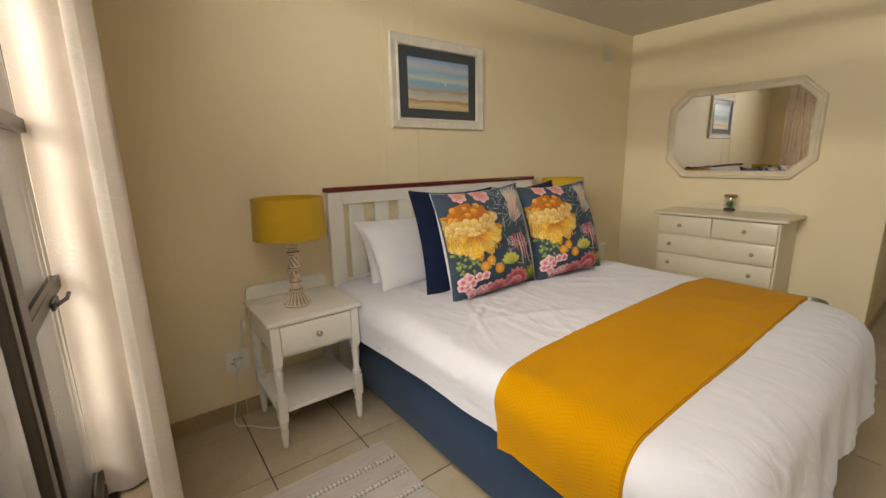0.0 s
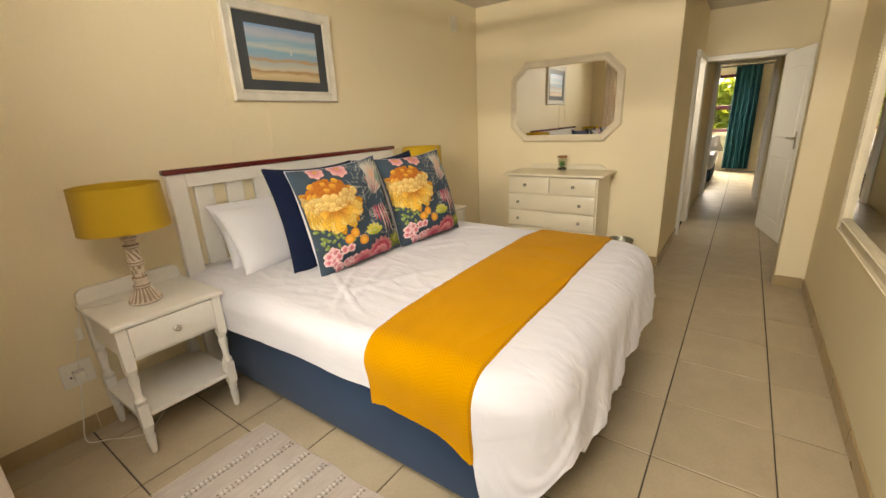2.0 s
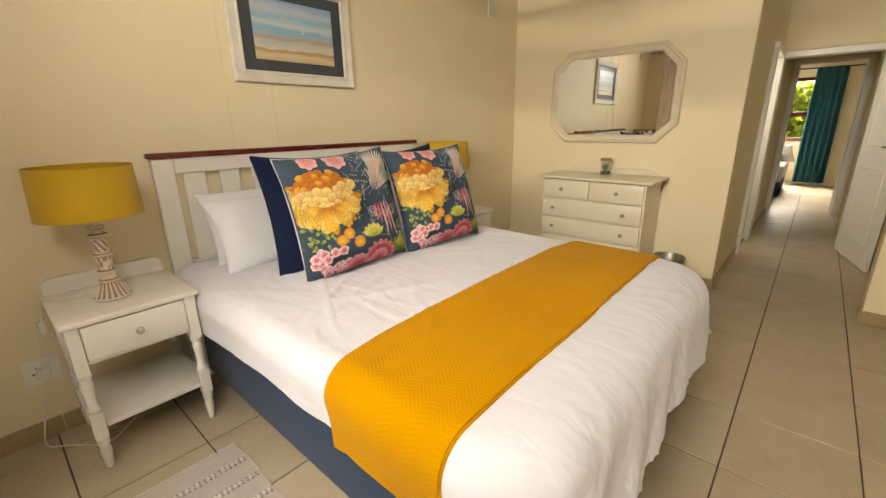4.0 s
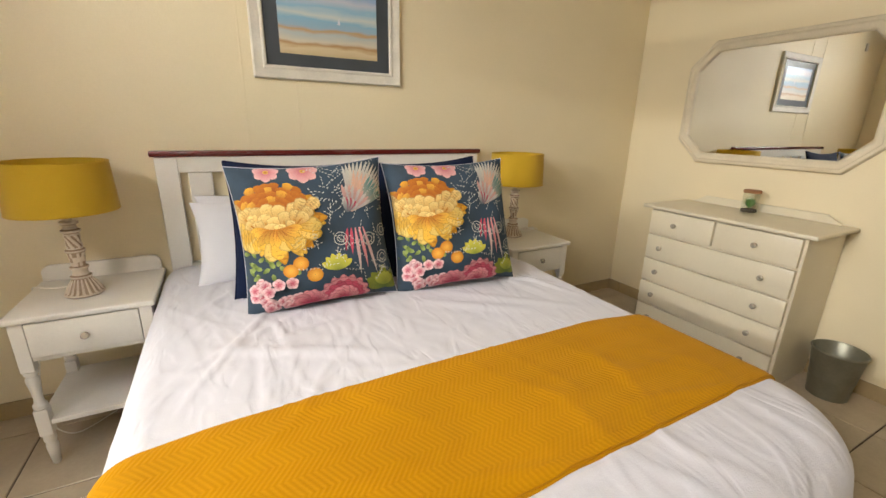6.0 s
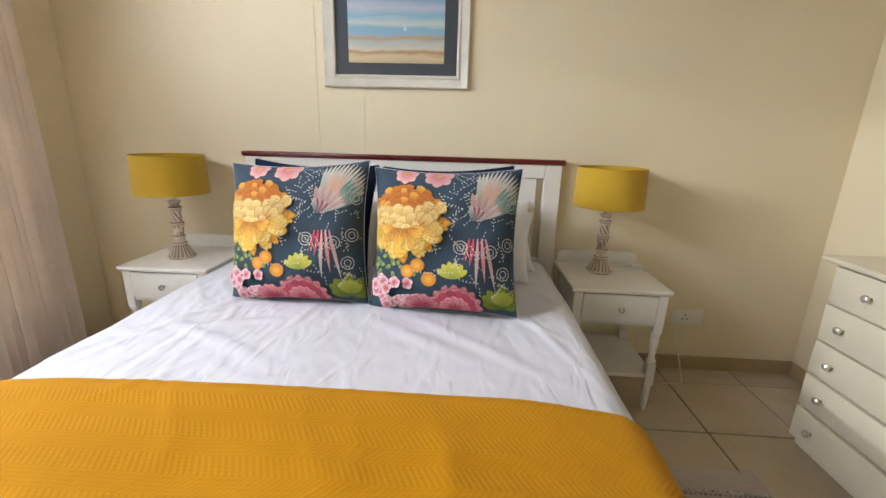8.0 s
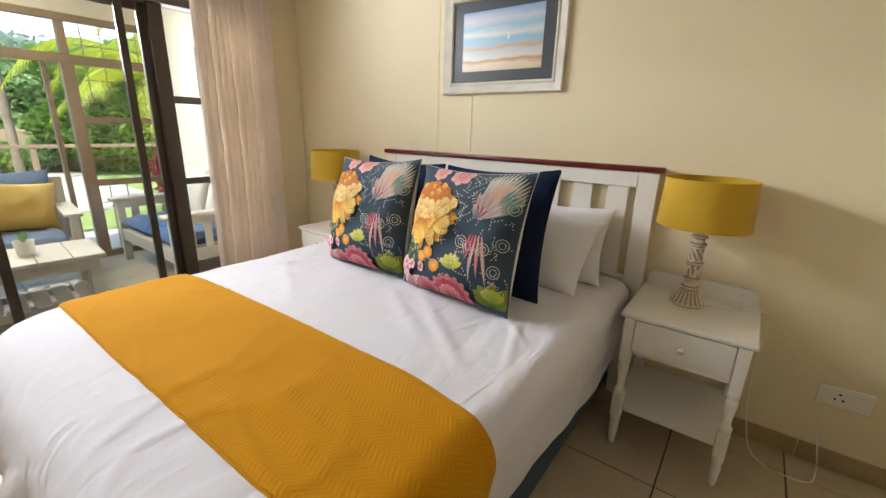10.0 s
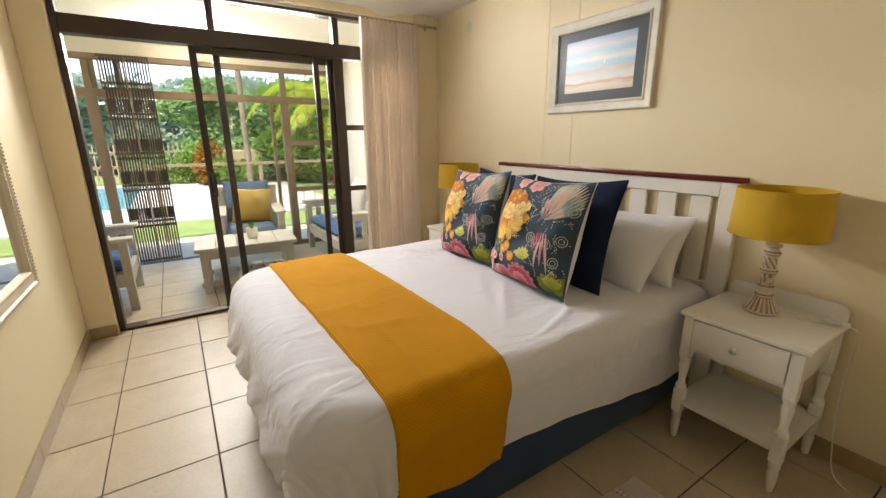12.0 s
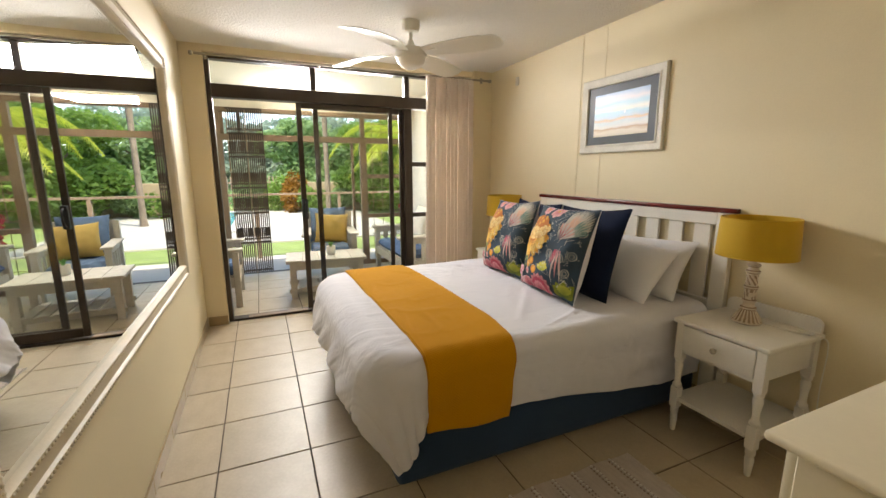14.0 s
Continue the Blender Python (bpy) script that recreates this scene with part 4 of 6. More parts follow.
class Print:
    """Pieces of printed pattern that lie on a cushion's front."""

    def __init__(self, surf, seed):
        self.bm, self.surf, self.layer, self.group, self.rng = bmesh.new(), surf, 0, 0, random.Random(seed)
        self.col = self.bm.loops.layers.float_color.new("pigment")

    def at(self, u, v):
        u, v = max(-0.985, min(0.985, u)), max(-0.985, min(0.985, v))
        p = self.surf(u, v, -1)
        return Vector((p.x, p.y - 0.0008 - 0.0004 * self.group - 0.00003 * self.layer, p.z))

    def patch(self, pts_rows, c0, c1):
        """Rows of (u, v) across the piece, from its root to its tip; pigment runs from c0 to c1."""
        vs = [[self.bm.verts.new(self.at(*p)) for p in r] for r in pts_rows]
        n = len(vs) - 1
        for i in range(n):
            for j in range(len(vs[i]) - 1):
                q = (vs[i][j], vs[i][j + 1], vs[i + 1][j + 1], vs[i + 1][j])
                fc = self.bm.faces.new(q)
                for loop, k in zip(fc.loops, (i, i, i + 1, i + 1)):
                    s = k / n
                    loop[self.col] = (*[a + (b - a) * s for a, b in zip(c0, c1)], 1)
        self.layer += 1

    def flush(self, name, parent, label):
        part(name, self.bm, PRINT, parent, label, 85)["kind"] = "stuff"
        self.group, self.layer = self.group + 1, 0
        self.bm = bmesh.new()
        self.col = self.bm.loops.layers.float_color.new("pigment")

    def petal(self, u, v, ang, length, width, c0, c1, blunt=0.5, bend=0.0):
        d = Vector((math.cos(radians(ang)), math.sin(radians(ang))))
        rows, n = [], 7
        for i in range(n + 1):
            s = i / n
            wd = width * max(0.02, math.sin(math.pi * min(1, max(0.0, s * (1 - 0.5 * blunt) + 0.12)) ** (1 + 0.4 * blunt)))
            if s > 0.85 and blunt > 0.3:
                wd *= math.sqrt(max(0.05, 1 - ((s - 0.85) / 0.16) ** 2))
            e = Vector((-d.y, d.x))
            c = Vector((u, v)) + d * length * s + e * bend * s * s
            rows.append([tuple(c + e * wd * k) for k in (-0.5, -0.2, 0.2, 0.5)])
        self.patch(rows, c0, c1)

    def veined(self, u, v, ang, length, width, c0, c1, blunt=0.5, bend=0.0):
        """A petal with a darker rim and painted veins."""
        k = self.rng.uniform(0.82, 1.1)
        c0, c1 = tuple(c * k for c in c0), tuple(min(0.86, c * k) for c in c1)
        self.petal(u, v, ang, length * 1.03, width * 1.12, tuple(c * 0.6 for c in c0), tuple(a * 0.62 + b * 0.1 for a, b in zip(c1, c0)), blunt, bend)
        self.petal(u, v, ang, length, width, c0, c1, blunt, bend)
        for da in (-0.22, 0.0, 0.22):
            self.petal(u, v, ang + da * 22, length * self.rng.uniform(0.5, 0.8), width * 0.07, tuple(c * 0.7 for c in c0), c0, 0.1, bend)

    def disc(self, u, v, r, c0, c1, ry=None, n=12):
        ry = ry or r
        rows = []
        for i in range(4):
            s = 0.02 + 0.98 * i / 3
            rows.append([(u + r * s * math.cos(2 * math.pi * k / n), v + ry * s * math.sin(2 * math.pi * k / n)) for k in range(n + 1)])
        self.patch(rows, c0, c1)

    def stroke(self, pts, w, c):
        rows = []
        for i, p in enumerate(pts):
            a, b = Vector(pts[max(0, i - 1)]), Vector(pts[min(len(pts) - 1, i + 1)])
            d = (b - a).normalized()
            e = Vector((-d.y, d.x)) * w * 0.5
            rows.append([tuple(Vector(p) - e), tuple(Vector(p) + e)])
        self.patch(rows, c, c)


GOLD, ORANGE, PALE, WHITEP = (0.62, 0.28, 0.012), (0.42, 0.11, 0.008), (0.72, 0.47, 0.08), (0.76, 0.66, 0.42)
PINK, ROSE, MAGENTA, GREENP = (0.66, 0.26, 0.27), (0.52, 0.075, 0.12), (0.34, 0.012, 0.05), (0.22, 0.25, 0.02)
PEACH, TEALP, GREYP, DARKG = (0.68, 0.42, 0.30), (0.06, 0.27, 0.26), (0.55, 0.54, 0.47), (0.08, 0.12, 0.02)


def floral_cushion(x, y, lean, rz, ry, seed):
    t = thing("floral_cushion", "square slate blue cushion printed with golden and pink flowers", "cushion", group="floral cushions on the bed")
    w, h, th = 0.54, 0.528, 0.20
    part("front_cover", pillow_mesh(w, h, th, sides=(-1,)), CUSHBLUE, t, "slate blue printed cotton", 85)
    part("back_cover", pillow_mesh(w, h, th, sides=(1,)), LINEN, t, "plain white cotton backing", 85)
    bm = bmesh.new()
    prev = pillow_surface(w, h, th)
    tube(bm, [prev(s, -1, 1) for s in [k / 10 - 1 for k in range(21)]] + [prev(1, s, 1) for s in [k / 10 - 1 for k in range(21)]] + [prev(-s, 1, 1) for s in [k / 10 - 1 for k in range(21)]] + [prev(-1, -s, 1) for s in [k / 10 - 1 for k in range(21)]], 0.0015, 6)
    part("piping", bm, LINEN, t, "white piped seam")
    p = Print(prev, seed)
    r = p.rng
    # loops and dotted sprays in white line
    for _ in range(90):
        u, v = r.uniform(-0.1, 0.95), r.uniform(-0.62, 0.95)
        a, n = r.uniform(0, 6.28), r.choice((3, 4, 6))
        for k in range(n):
            b = a + k * 0.5
            p.stroke([(u + 0.05 * k * math.cos(a), v + 0.05 * k * math.sin(a)), (u + 0.05 * k * math.cos(a) + 0.028 * math.cos(b), v + 0.05 * k * math.sin(a) + 0.028 * math.sin(b))], 0.010, GREYP)
    for u, v in ((0.86, -0.05), (0.62, -0.15), (0.80, -0.42), (0.90, 0.45), (0.25, -0.10)):
        p.stroke([(u + 0.085 * math.cos(k * 0.5), v + 0.085 * math.sin(k * 0.5)) for k in range(14)], 0.010, GREYP)
        p.stroke([(u + 0.045 * math.cos(k * 0.6), v + 0.045 * math.sin(k * 0.6)) for k in range(12)], 0.009, GREYP)
    p.flush("line_pattern", t, "fine pale line print")
    # leafy sprays on the lower edge
    for _ in range(26):
        p.petal(r.uniform(-0.97, -0.3), r.uniform(-0.6, -0.15), r.uniform(0, 360), r.uniform(0.07, 0.13), 0.055, DARKG, (0.30, 0.38, 0.10))
    for k in range(9):
        p.petal(0.80, -0.88, 15 + k * 19, r.uniform(0.22, 0.34), 0.13, DARKG, GREENP)
    for k in range(5):
        p.petal(0.80, -0.84, 40 + k * 24, 0.20, 0.10, (0.16, 0.20, 0.02), (0.42, 0.43, 0.05))
    p.flush("leaf_pattern", t, "green leaf print")
    # top blossoms
    for u, v, s in ((-0.52, 0.90, 0.16), (-0.08, 0.88, 0.20)):
        for k in range(7):
            p.petal(u, v, k * 51 + 10, s, s * 0.75, (0.50, 0.13, 0.15), (0.70, 0.40, 0.38))
        p.disc(u, v, 0.035, ORANGE, PALE)
    p.flush("blossom_pattern", t, "pink blossom print")
    # peony: skirt, crown of scallops, cup, and drooping front petals
    cu, cv = -0.50, 0.24
    DEEP, CARAMEL = (0.26, 0.055, 0.004), (0.50, 0.17, 0.012)
    for k in range(19):
        ang = 150 + k * 13.4 + r.uniform(-5, 5)
        p.veined(cu + 0.05 * math.cos(radians(ang)), cv, ang, r.uniform(0.44, 0.58), r.uniform(0.11, 0.17), CARAMEL, (0.70, 0.42, 0.05) if k % 3 else GOLD, bend=r.uniform(-0.09, 0.09))
    for ring, rad in ((12, 0.42), (11, 0.35), (9, 0.28), (8, 0.20), (5, 0.12)):
        for k in range(ring):
            a = radians(2 + 176 * k / (ring - 1) + r.uniform(-5, 5))
            q = rad * r.uniform(0.94, 1.06)
            p.petal(cu + (q - 0.09) * math.cos(a), cv + 0.05 + (q - 0.09) * 0.92 * math.sin(a), math.degrees(a) * 0.8 + 18 + r.uniform(-9, 9), 0.155, 0.125, DEEP, (0.44, 0.14, 0.008) if (k + ring) % 4 else (0.66, 0.34, 0.03), blunt=0.85)
    for k in range(15):          # loose outer petals, low and wide
        f = (k - 7) / 7
        p.veined(cu + 0.20 * f, cv - 0.10, 270 + 96 * f + r.uniform(-7, 7), r.uniform(0.30, 0.42), 0.17, (0.66, 0.36, 0.05), (0.70, 0.40, 0.04) if k % 2 else (0.76, 0.54, 0.14), blunt=0.75, bend=r.uniform(-0.07, 0.07))
    for row, (n, ln, lift) in enumerate(((8, 0.25, 0.03), (7, 0.22, -0.05), (6, 0.18, -0.12))):          # cup of pale petals in three rows
        for k in range(n):
            f = (k - (n - 1) / 2) / ((n - 1) / 2)
            g = 0.85 + 0.07 * row
            p.veined(cu + (0.33 - 0.05 * row) * f, cv - 0.10 + lift + 0.12 * f * f, 90 - 48 * f + r.uniform(-8, 8), ln + r.uniform(-0.04, 0.03), 0.15, (0.50 * g, 0.20 * g, 0.012), (0.82 * g, 0.60 * g, 0.22 * g), blunt=0.8)
    for k in range(11):
        f = (k - 5) / 5
        p.veined(cu + 0.10 * f, cv - 0.12, 270 + 88 * f + r.uniform(-6, 6), r.uniform(0.16, 0.26), 0.085, (0.46, 0.16, 0.01), (0.72, 0.42, 0.05), blunt=0.5)
    p.flush("peony_pattern", t, "golden peony print")
    # plain fan of long strokes with streamers below it
    fu, fv = 0.44, 0.30
    for k in range(15):
        a = 28 + k * 4.4
        p.petal(fu, fv - 0.05, a, 0.80 - 0.0026 * (k - 7) ** 2, 0.050, (0.42, 0.36, 0.33), GREYP if k % 3 else (0.66, 0.60, 0.48), blunt=0.45)
    for k in range(10):
        a = 22 + k * 6.0
        p.petal(fu, fv - 0.06, a, 0.60, 0.052, PEACH if k % 2 else (0.56, 0.40, 0.32), PEACH if k > 5 else TEALP, blunt=0.45)
    for k in range(10):
        p.petal(fu - 0.03, fv - 0.05, 20 + k * 8.5, 0.36, 0.055, (0.30, 0.25, 0.26), (0.66, 0.36, 0.30) if k % 2 else (0.60, 0.55, 0.50), blunt=0.5)
    for k in range(7):
        p.petal(fu - 0.06, fv - 0.06, 30 + k * 11, 0.20, 0.06, (0.10, 0.12, 0.14), ROSE if k % 2 else GREYP, blunt=0.5)
    for k, (c, ln) in enumerate(((MAGENTA, 0.36), (ROSE, 0.42), (GREYP, 0.76), (PINK, 0.68), (GREYP, 0.80))):
        p.petal(0.36 + 0.05 * k, 0.02, 258 + 6 * k, ln * 0.85, 0.045, ROSE if k < 2 else PINK, c, blunt=0.2)
    p.flush("fan_pattern", t, "pale fan-shaped print")
    # fruit, buds
    for u, v, s in ((-0.28, -0.35, 0.095), (-0.41, -0.43, 0.092), (-0.13, -0.52, 0.10)):
        p.disc(u, v, s, (0.80, 0.42, 0.06), (0.55, 0.20, 0.01), s * 0.95)
    for k in range(6):
        p.petal(0.16, -0.50, 30 + k * 24, 0.22, 0.085, (0.22, 0.26, 0.03), (0.58, 0.52, 0.06))
    p.flush("fruit_pattern", t, "orange fruit print")
    # pink clusters along the lower edge
    for _ in range(26):
        u, v = r.uniform(-0.95, -0.22), r.uniform(-0.93, -0.52)
        for k in range(5):
            p.veined(u, v, k * 72 + r.uniform(0, 30), 0.078, 0.075, ROSE, (0.82, 0.60, 0.58))
    for ring, ln, c0, c1 in ((9, 0.35, MAGENTA, PINK), (8, 0.28, MAGENTA, ROSE), (7, 0.20, (0.35, 0.015, 0.05), (0.74, 0.30, 0.32)), (5, 0.14, MAGENTA, PINK)):
        for k in range(ring):
            p.veined(0.20, -0.93, 4 + k * 172 / (ring - 1), ln, 0.15, c0, c1)
    for k in range(6):
        p.veined(-0.22, -0.93, 20 + k * 28, 0.22, 0.15, MAGENTA, PINK)
    p.flush("pink_blossom_pattern", t, "pink and magenta blossom print")
    place(t, x, y, PZ, lean, rz, ry)
    return t


floral_cushion(1.850, 1.735, 15, -4, -3, 3)
floral_cushion(2.385, 1.697, 17, -5, -1.5, 3)


# ---- bedside tables and lamps ----
def turned_leg():
    """Square blocks at the frame and at the shelf, turned between and below."""
    bm = bmesh.new()
    box(bm, -0.02, 0.02, -0.02, 0.02, 0.40, 0.586, bev=0.002)
    lathe(bm, [(0.017, 0.245), (0.0215, 0.25), (0.0215, 0.262), (0.016, 0.268), (0.0135, 0.285), (0.0155, 0.32), (0.0195, 0.352), (0.020, 0.368), (0.015, 0.380), (0.021, 0.388), (0.021, 0.3995)], 16)
    box(bm, -0.02, 0.02, -0.02, 0.02, 0.135, 0.2445, bev=0.002)
    lathe(bm, [(0.009, 0.0), (0.0125, 0.006), (0.0165, 0.055), (0.0185, 0.085), (0.0145, 0.098), (0.0195, 0.108), (0.019, 0.1345)], 16)
    return bm


def knob(bm, r=0.014):
    lathe(bm, [(0.005, 0), (0.005, 0.010), (r * 0.7, 0.012), (r, 0.018), (r * 0.95, 0.026), (r * 0.55, 0.031)], 8)
    bmesh.ops.rotate(bm, verts=bm.verts[:], cent=(0, 0, 0), matrix=Matrix.Rotation(radians(90), 3, "X"))
    return bm


def bedside_table(x, y):
    t = thing("bedside_table", "white painted bedside table with turned legs, drawer and lower shelf", "bedside table", (x, y, 0), group="bedside tables")
    w, d = 0.2055, 0.2015
    part("tabletop", B(-w - 0.012, w + 0.012, -d - 0.012, d, 0.588, 0.610, bev=0.007, seg=3), WHITE, t)
    bm = bmesh.new()
    gal = [(-w, 0), (w, 0), (w, 0.038)] + [(w - 0.035 + 0.035 * math.cos(radians(a)), 0.038 + 0.028 * math.sin(radians(a))) for a in (15, 35, 55, 75, 90)] + [(-w + 0.035 - 0.035 * math.cos(radians(a)), 0.038 + 0.028 * math.sin(radians(a))) for a in (90, 75, 55, 35, 15)] + [(-w, 0.038)]
    fr = [bm.verts.new((a, d - 0.018, 0.6105 + b)) for a, b in gal]
    bk = [bm.verts.new((a, d - 0.001, 0.6105 + b)) for a, b in gal]
    bm.faces.new(fr)
    bm.faces.new(bk[::-1])
    for i in range(len(gal)):
        k = (i + 1) % len(gal)
        bm.faces.new((fr[i], bk[i], bk[k], fr[k]))
    part("gallery", bm, WHITE, t)
    for sx in (-1, 1):
        for sy in (-1, 1):
            part("leg", turned_leg(), WHITE, t).location = (sx * (w - 0.022), sy * (d - 0.022), 0)
    for sx in (-1, 1):
        part("side_apron", B(sx * (w - 0.022) - 0.008, sx * (w - 0.022) + 0.008, -d + 0.043, d - 0.043, 0.45, 0.587), WHITE, t)
    part("back_apron", B(-w + 0.043, w - 0.043, d - 0.03, d - 0.014, 0.45, 0.587), WHITE, t)
    part("bottom_rail", B(-w + 0.043, w - 0.043, -d + 0.008, -d + 0.036, 0.438, 0.452), WHITE, t)
    dr = part("drawer", B(-w + 0.044, w - 0.044, -d - 0.003, -d + 0.02, 0.455, 0.582, bev=0.004, seg=2), WHITE, t)
    k = part("knob", knob(bmesh.new()), CRYSTAL, dr, "faceted crystal knob")
    k.location = (0, -d - 0.003, 0.519)
    bm = bmesh.new()
    cut = 0.045
    out = [(-w + cut, -d + 0.004), (w - cut, -d + 0.004), (w - cut, -d + cut), (w - 0.004, -d + cut), (w - 0.004, d - cut), (w - cut, d - cut), (w - cut, d - 0.004), (-w + cut, d - 0.004), (-w + cut, d - cut), (-w + 0.004, d - cut), (-w + 0.004, -d + cut), (-w + cut, -d + cut)]
    lo, hi = [bm.verts.new((a, b, 0.178)) for a, b in out], [bm.verts.new((a, b, 0.196)) for a, b in out]
    bm.faces.new(lo[::-1])
    bm.faces.new(hi)
    for i in range(12):
        bm.faces.new((lo[i], lo[(i + 1) % 12], hi[(i + 1) % 12], hi[i]))
    part("shelf", bm, WHITE, t)
    return t


NS_Y = 2.281
table_l = bedside_table(1.060, NS_Y)
table_r = copy_thing(table_l, pose(3.157, NS_Y - 0.004, 0))


def table_lamp(x, y):
    t = thing("table_lamp", "table lamp with whitewashed carved wooden base and mustard drum shade", "table lamp", (x, y, 0.6105), group="bedside lamps")
    ribs_n = 18

    def flute(a, z):
        if 0.012 < z < 0.062:
            return 1 + 0.055 * (1 if math.cos(ribs_n * a) > 0.1 else -1)
        if 0.115 < z < 0.165:
            return 1 + 0.07 * math.sin(5 * a + z * 160) * math.cos(3 * a - z * 90)
        if 0.185 < z < 0.235:
            return 1 + 0.06 * math.cos(7 * a + z * 190)
        return 1

    prof = [(0.058, 0.0), (0.062, 0.004), (0.061, 0.011), (0.056, 0.015), (0.050, 0.028), (0.043, 0.042), (0.036, 0.055), (0.030, 0.064), (0.033, 0.068), (0.033, 0.075), (0.026, 0.079), (0.023, 0.088), (0.024, 0.10), (0.029, 0.104), (0.029, 0.111), (0.022, 0.115), (0.022, 0.13), (0.024, 0.15), (0.027, 0.166), (0.031, 0.170), (0.031, 0.177), (0.025, 0.181)]
    prof += [(0.023 + 0.0015 * math.sin(k), 0.186 + 0.006 * k) for k in range(9)] + [(0.022, 0.240), (0.029, 0.245), (0.030, 0.253), (0.022, 0.258), (0.019, 0.272), (0.028, 0.277), (0.028, 0.285), (0.012, 0.288), (0.010, 0.31)]
    base = part("base", lathe(bmesh.new(), prof, 72, wobble=flute), WHITEWASH, t, "whitewashed carved wood", 50)
    base.data.materials.append(BROWNWOOD)
    for pl in base.data.polygons:
        c = pl.center
        a = math.atan2(c.y, c.x)
        neck = any(z0 < c.z < z1 for z0, z1 in ((0.0, 0.003), (0.063, 0.067), (0.076, 0.080), (0.1125, 0.116), (0.1665, 0.1695), (0.1785, 0.182), (0.238, 0.243), (0.2545, 0.259), (0.270, 0.2755)))
        if neck or flute(a, c.z) < 0.985:
            pl.material_index = 1
    part("lampholder", lathe(bmesh.new(), [(0.017, 0.30), (0.017, 0.36), (0.013, 0.365)], 16), PLASTIC, t, "white lampholder")
    bulb = lathe(bmesh.new(), [(0.012, 0.366), (0.018, 0.385), (0.029, 0.41), (0.030, 0.43), (0.02, 0.452), (0.004, 0.459)], 16)
    part("bulb", bulb, PLASTIC, t, "unlit white bulb")
    bm = bmesh.new()
    lathe(bm, [(0.160, 0.324), (0.162, 0.325), (0.154, 0.503), (0.152, 0.504), (0.1505, 0.503), (0.1585, 0.325)], 64, cap=False)
    rings = [v for v in bm.verts]
    n = 64
    for i in range(n):
        bm.faces.new((rings[5 * n + i], rings[5 * n + (i + 1) % n], rings[(i + 1) % n], rings[i]))
    sh = part("shade", bm, SHADE, t, "mustard yellow fabric drum shade", 50)
    for z, r in ((0.3265, 0.1622), (0.5015, 0.1543)):
        part("trim", lathe(bmesh.new(), [(r, z - 0.003), (r + 0.0012, z), (r, z + 0.003)], 64, cap=False), SHADE, sh)
    bm = bmesh.new()
    for k in range(3):
        a = radians(30 + 120 * k)
        tube(bm, [(0.012 * math.cos(a), 0.012 * math.sin(a), 0.362), (0.1535 * math.cos(a), 0.1535 * math.sin(a), 0.48)], 0.0018, 6)
    part("spider", bm, BRASS, t, "wire shade carrier")
    return t


lamp_l = table_lamp(1.036, 2.255)
lamp_r = copy_thing(lamp_l, pose(3.128, 2.325, 0.6105, 0, 0, 40))


def cable(name, label, keys):
    return tagged(part(name, tube(bmesh.new(), smooth_line(keys, 10), 0.0026, 8), PLASTIC), label, "cable")


cable("lamp_cable", "thin white lamp flex running down to the wall socket", [(0.985, 2.345, 0.616), (0.90, 2.36, 0.614), (0.842, 2.395, 0.612), (0.832, 2.42, 0.56), (0.80, 2.44, 0.42), (0.775, 2.455, 0.25), (0.745, 2.45, 0.10), (0.73, 2.42, 0.012), (0.79, 2.36, 0.005), (0.90, 2.26, 0.005), (1.02, 2.36, 0.005)])
cable("lamp_cable", "thin white lamp flex hanging behind the bedside table", [(3.165, 2.345, 0.616), (3.30, 2.38, 0.614), (3.395, 2.41, 0.612), (3.408, 2.43, 0.55), (3.40, 2.44, 0.35), (3.42, 2.42, 0.12), (3.47, 2.36, 0.008), (3.62, 2.33, 0.005), (3.66, 2.40, 0.03), (3.62, 2.46, 0.25)])
t = thing("inline_switch", "white inline lamp switch on its flex", "switch", (0.822, 2.432, 0.50))
part("body", B(-0.011, 0.011, -0.008, 0.008, -0.028, 0.028, bev=0.004), PLASTIC, t)
t = thing("inline_switch", "white inline lamp switch lying on the bedside table", "switch", (3.335, 2.40, 0.620))
part("body", B(-0.028, 0.028, -0.011, 0.011, -0.008, 0.008, bev=0.004), PLASTIC, t)


def socket_plate(x, z, w, h, label, plug):
    t = thing("wall_socket", label, "wall socket", (x, NY, z))
    part("plate", B(-w / 2, w / 2, -0.008, 0.0, -h / 2, h / 2, bev=0.003), PLASTIC, t)
    part("outlet", B(-w / 2 + 0.012, w / 2 - 0.012, -0.0105, -0.008, -h / 2 + 0.012, h / 2 - 0.012, bev=0.001), PLASTIC, t)
    for dx, dz in ((0, 0.014), (-0.012, -0.008), (0.012, -0.008)):
        part("pin_hole", rot_disc(dx, dz), BLACK, t)
    if plug:
        part("plug", B(-0.02, 0.022, -0.045, -0.0108, -0.026, 0.02, bev=0.008, seg=2), PLASTIC, t, "white plug pushed in")
    part("rocker_switch", B(w / 2 - 0.032, w / 2 - 0.018, -0.0135, -0.0108, 0.006, 0.03, bev=0.001), PLASTIC, t)


def rot_disc(dx, dz):
    bm = lathe(bmesh.new(), [(0.0045, 0), (0.0045, 0.0006)], 10)
    bmesh.ops.rotate(bm, verts=bm.verts[:], cent=(0, 0, 0), matrix=Matrix.Rotation(radians(90), 3, "X"))
    bmesh.ops.translate(bm, verts=bm.verts[:], vec=(dx - 0.015, -0.0106, dz))
    return bm


socket_plate(0.785, 0.305, 0.115, 0.115, "white double wall socket with a plug beside the bedside table", True)
socket_plate(3.69, 0.315, 0.16, 0.085, "white wall socket beside the bedside table", False)


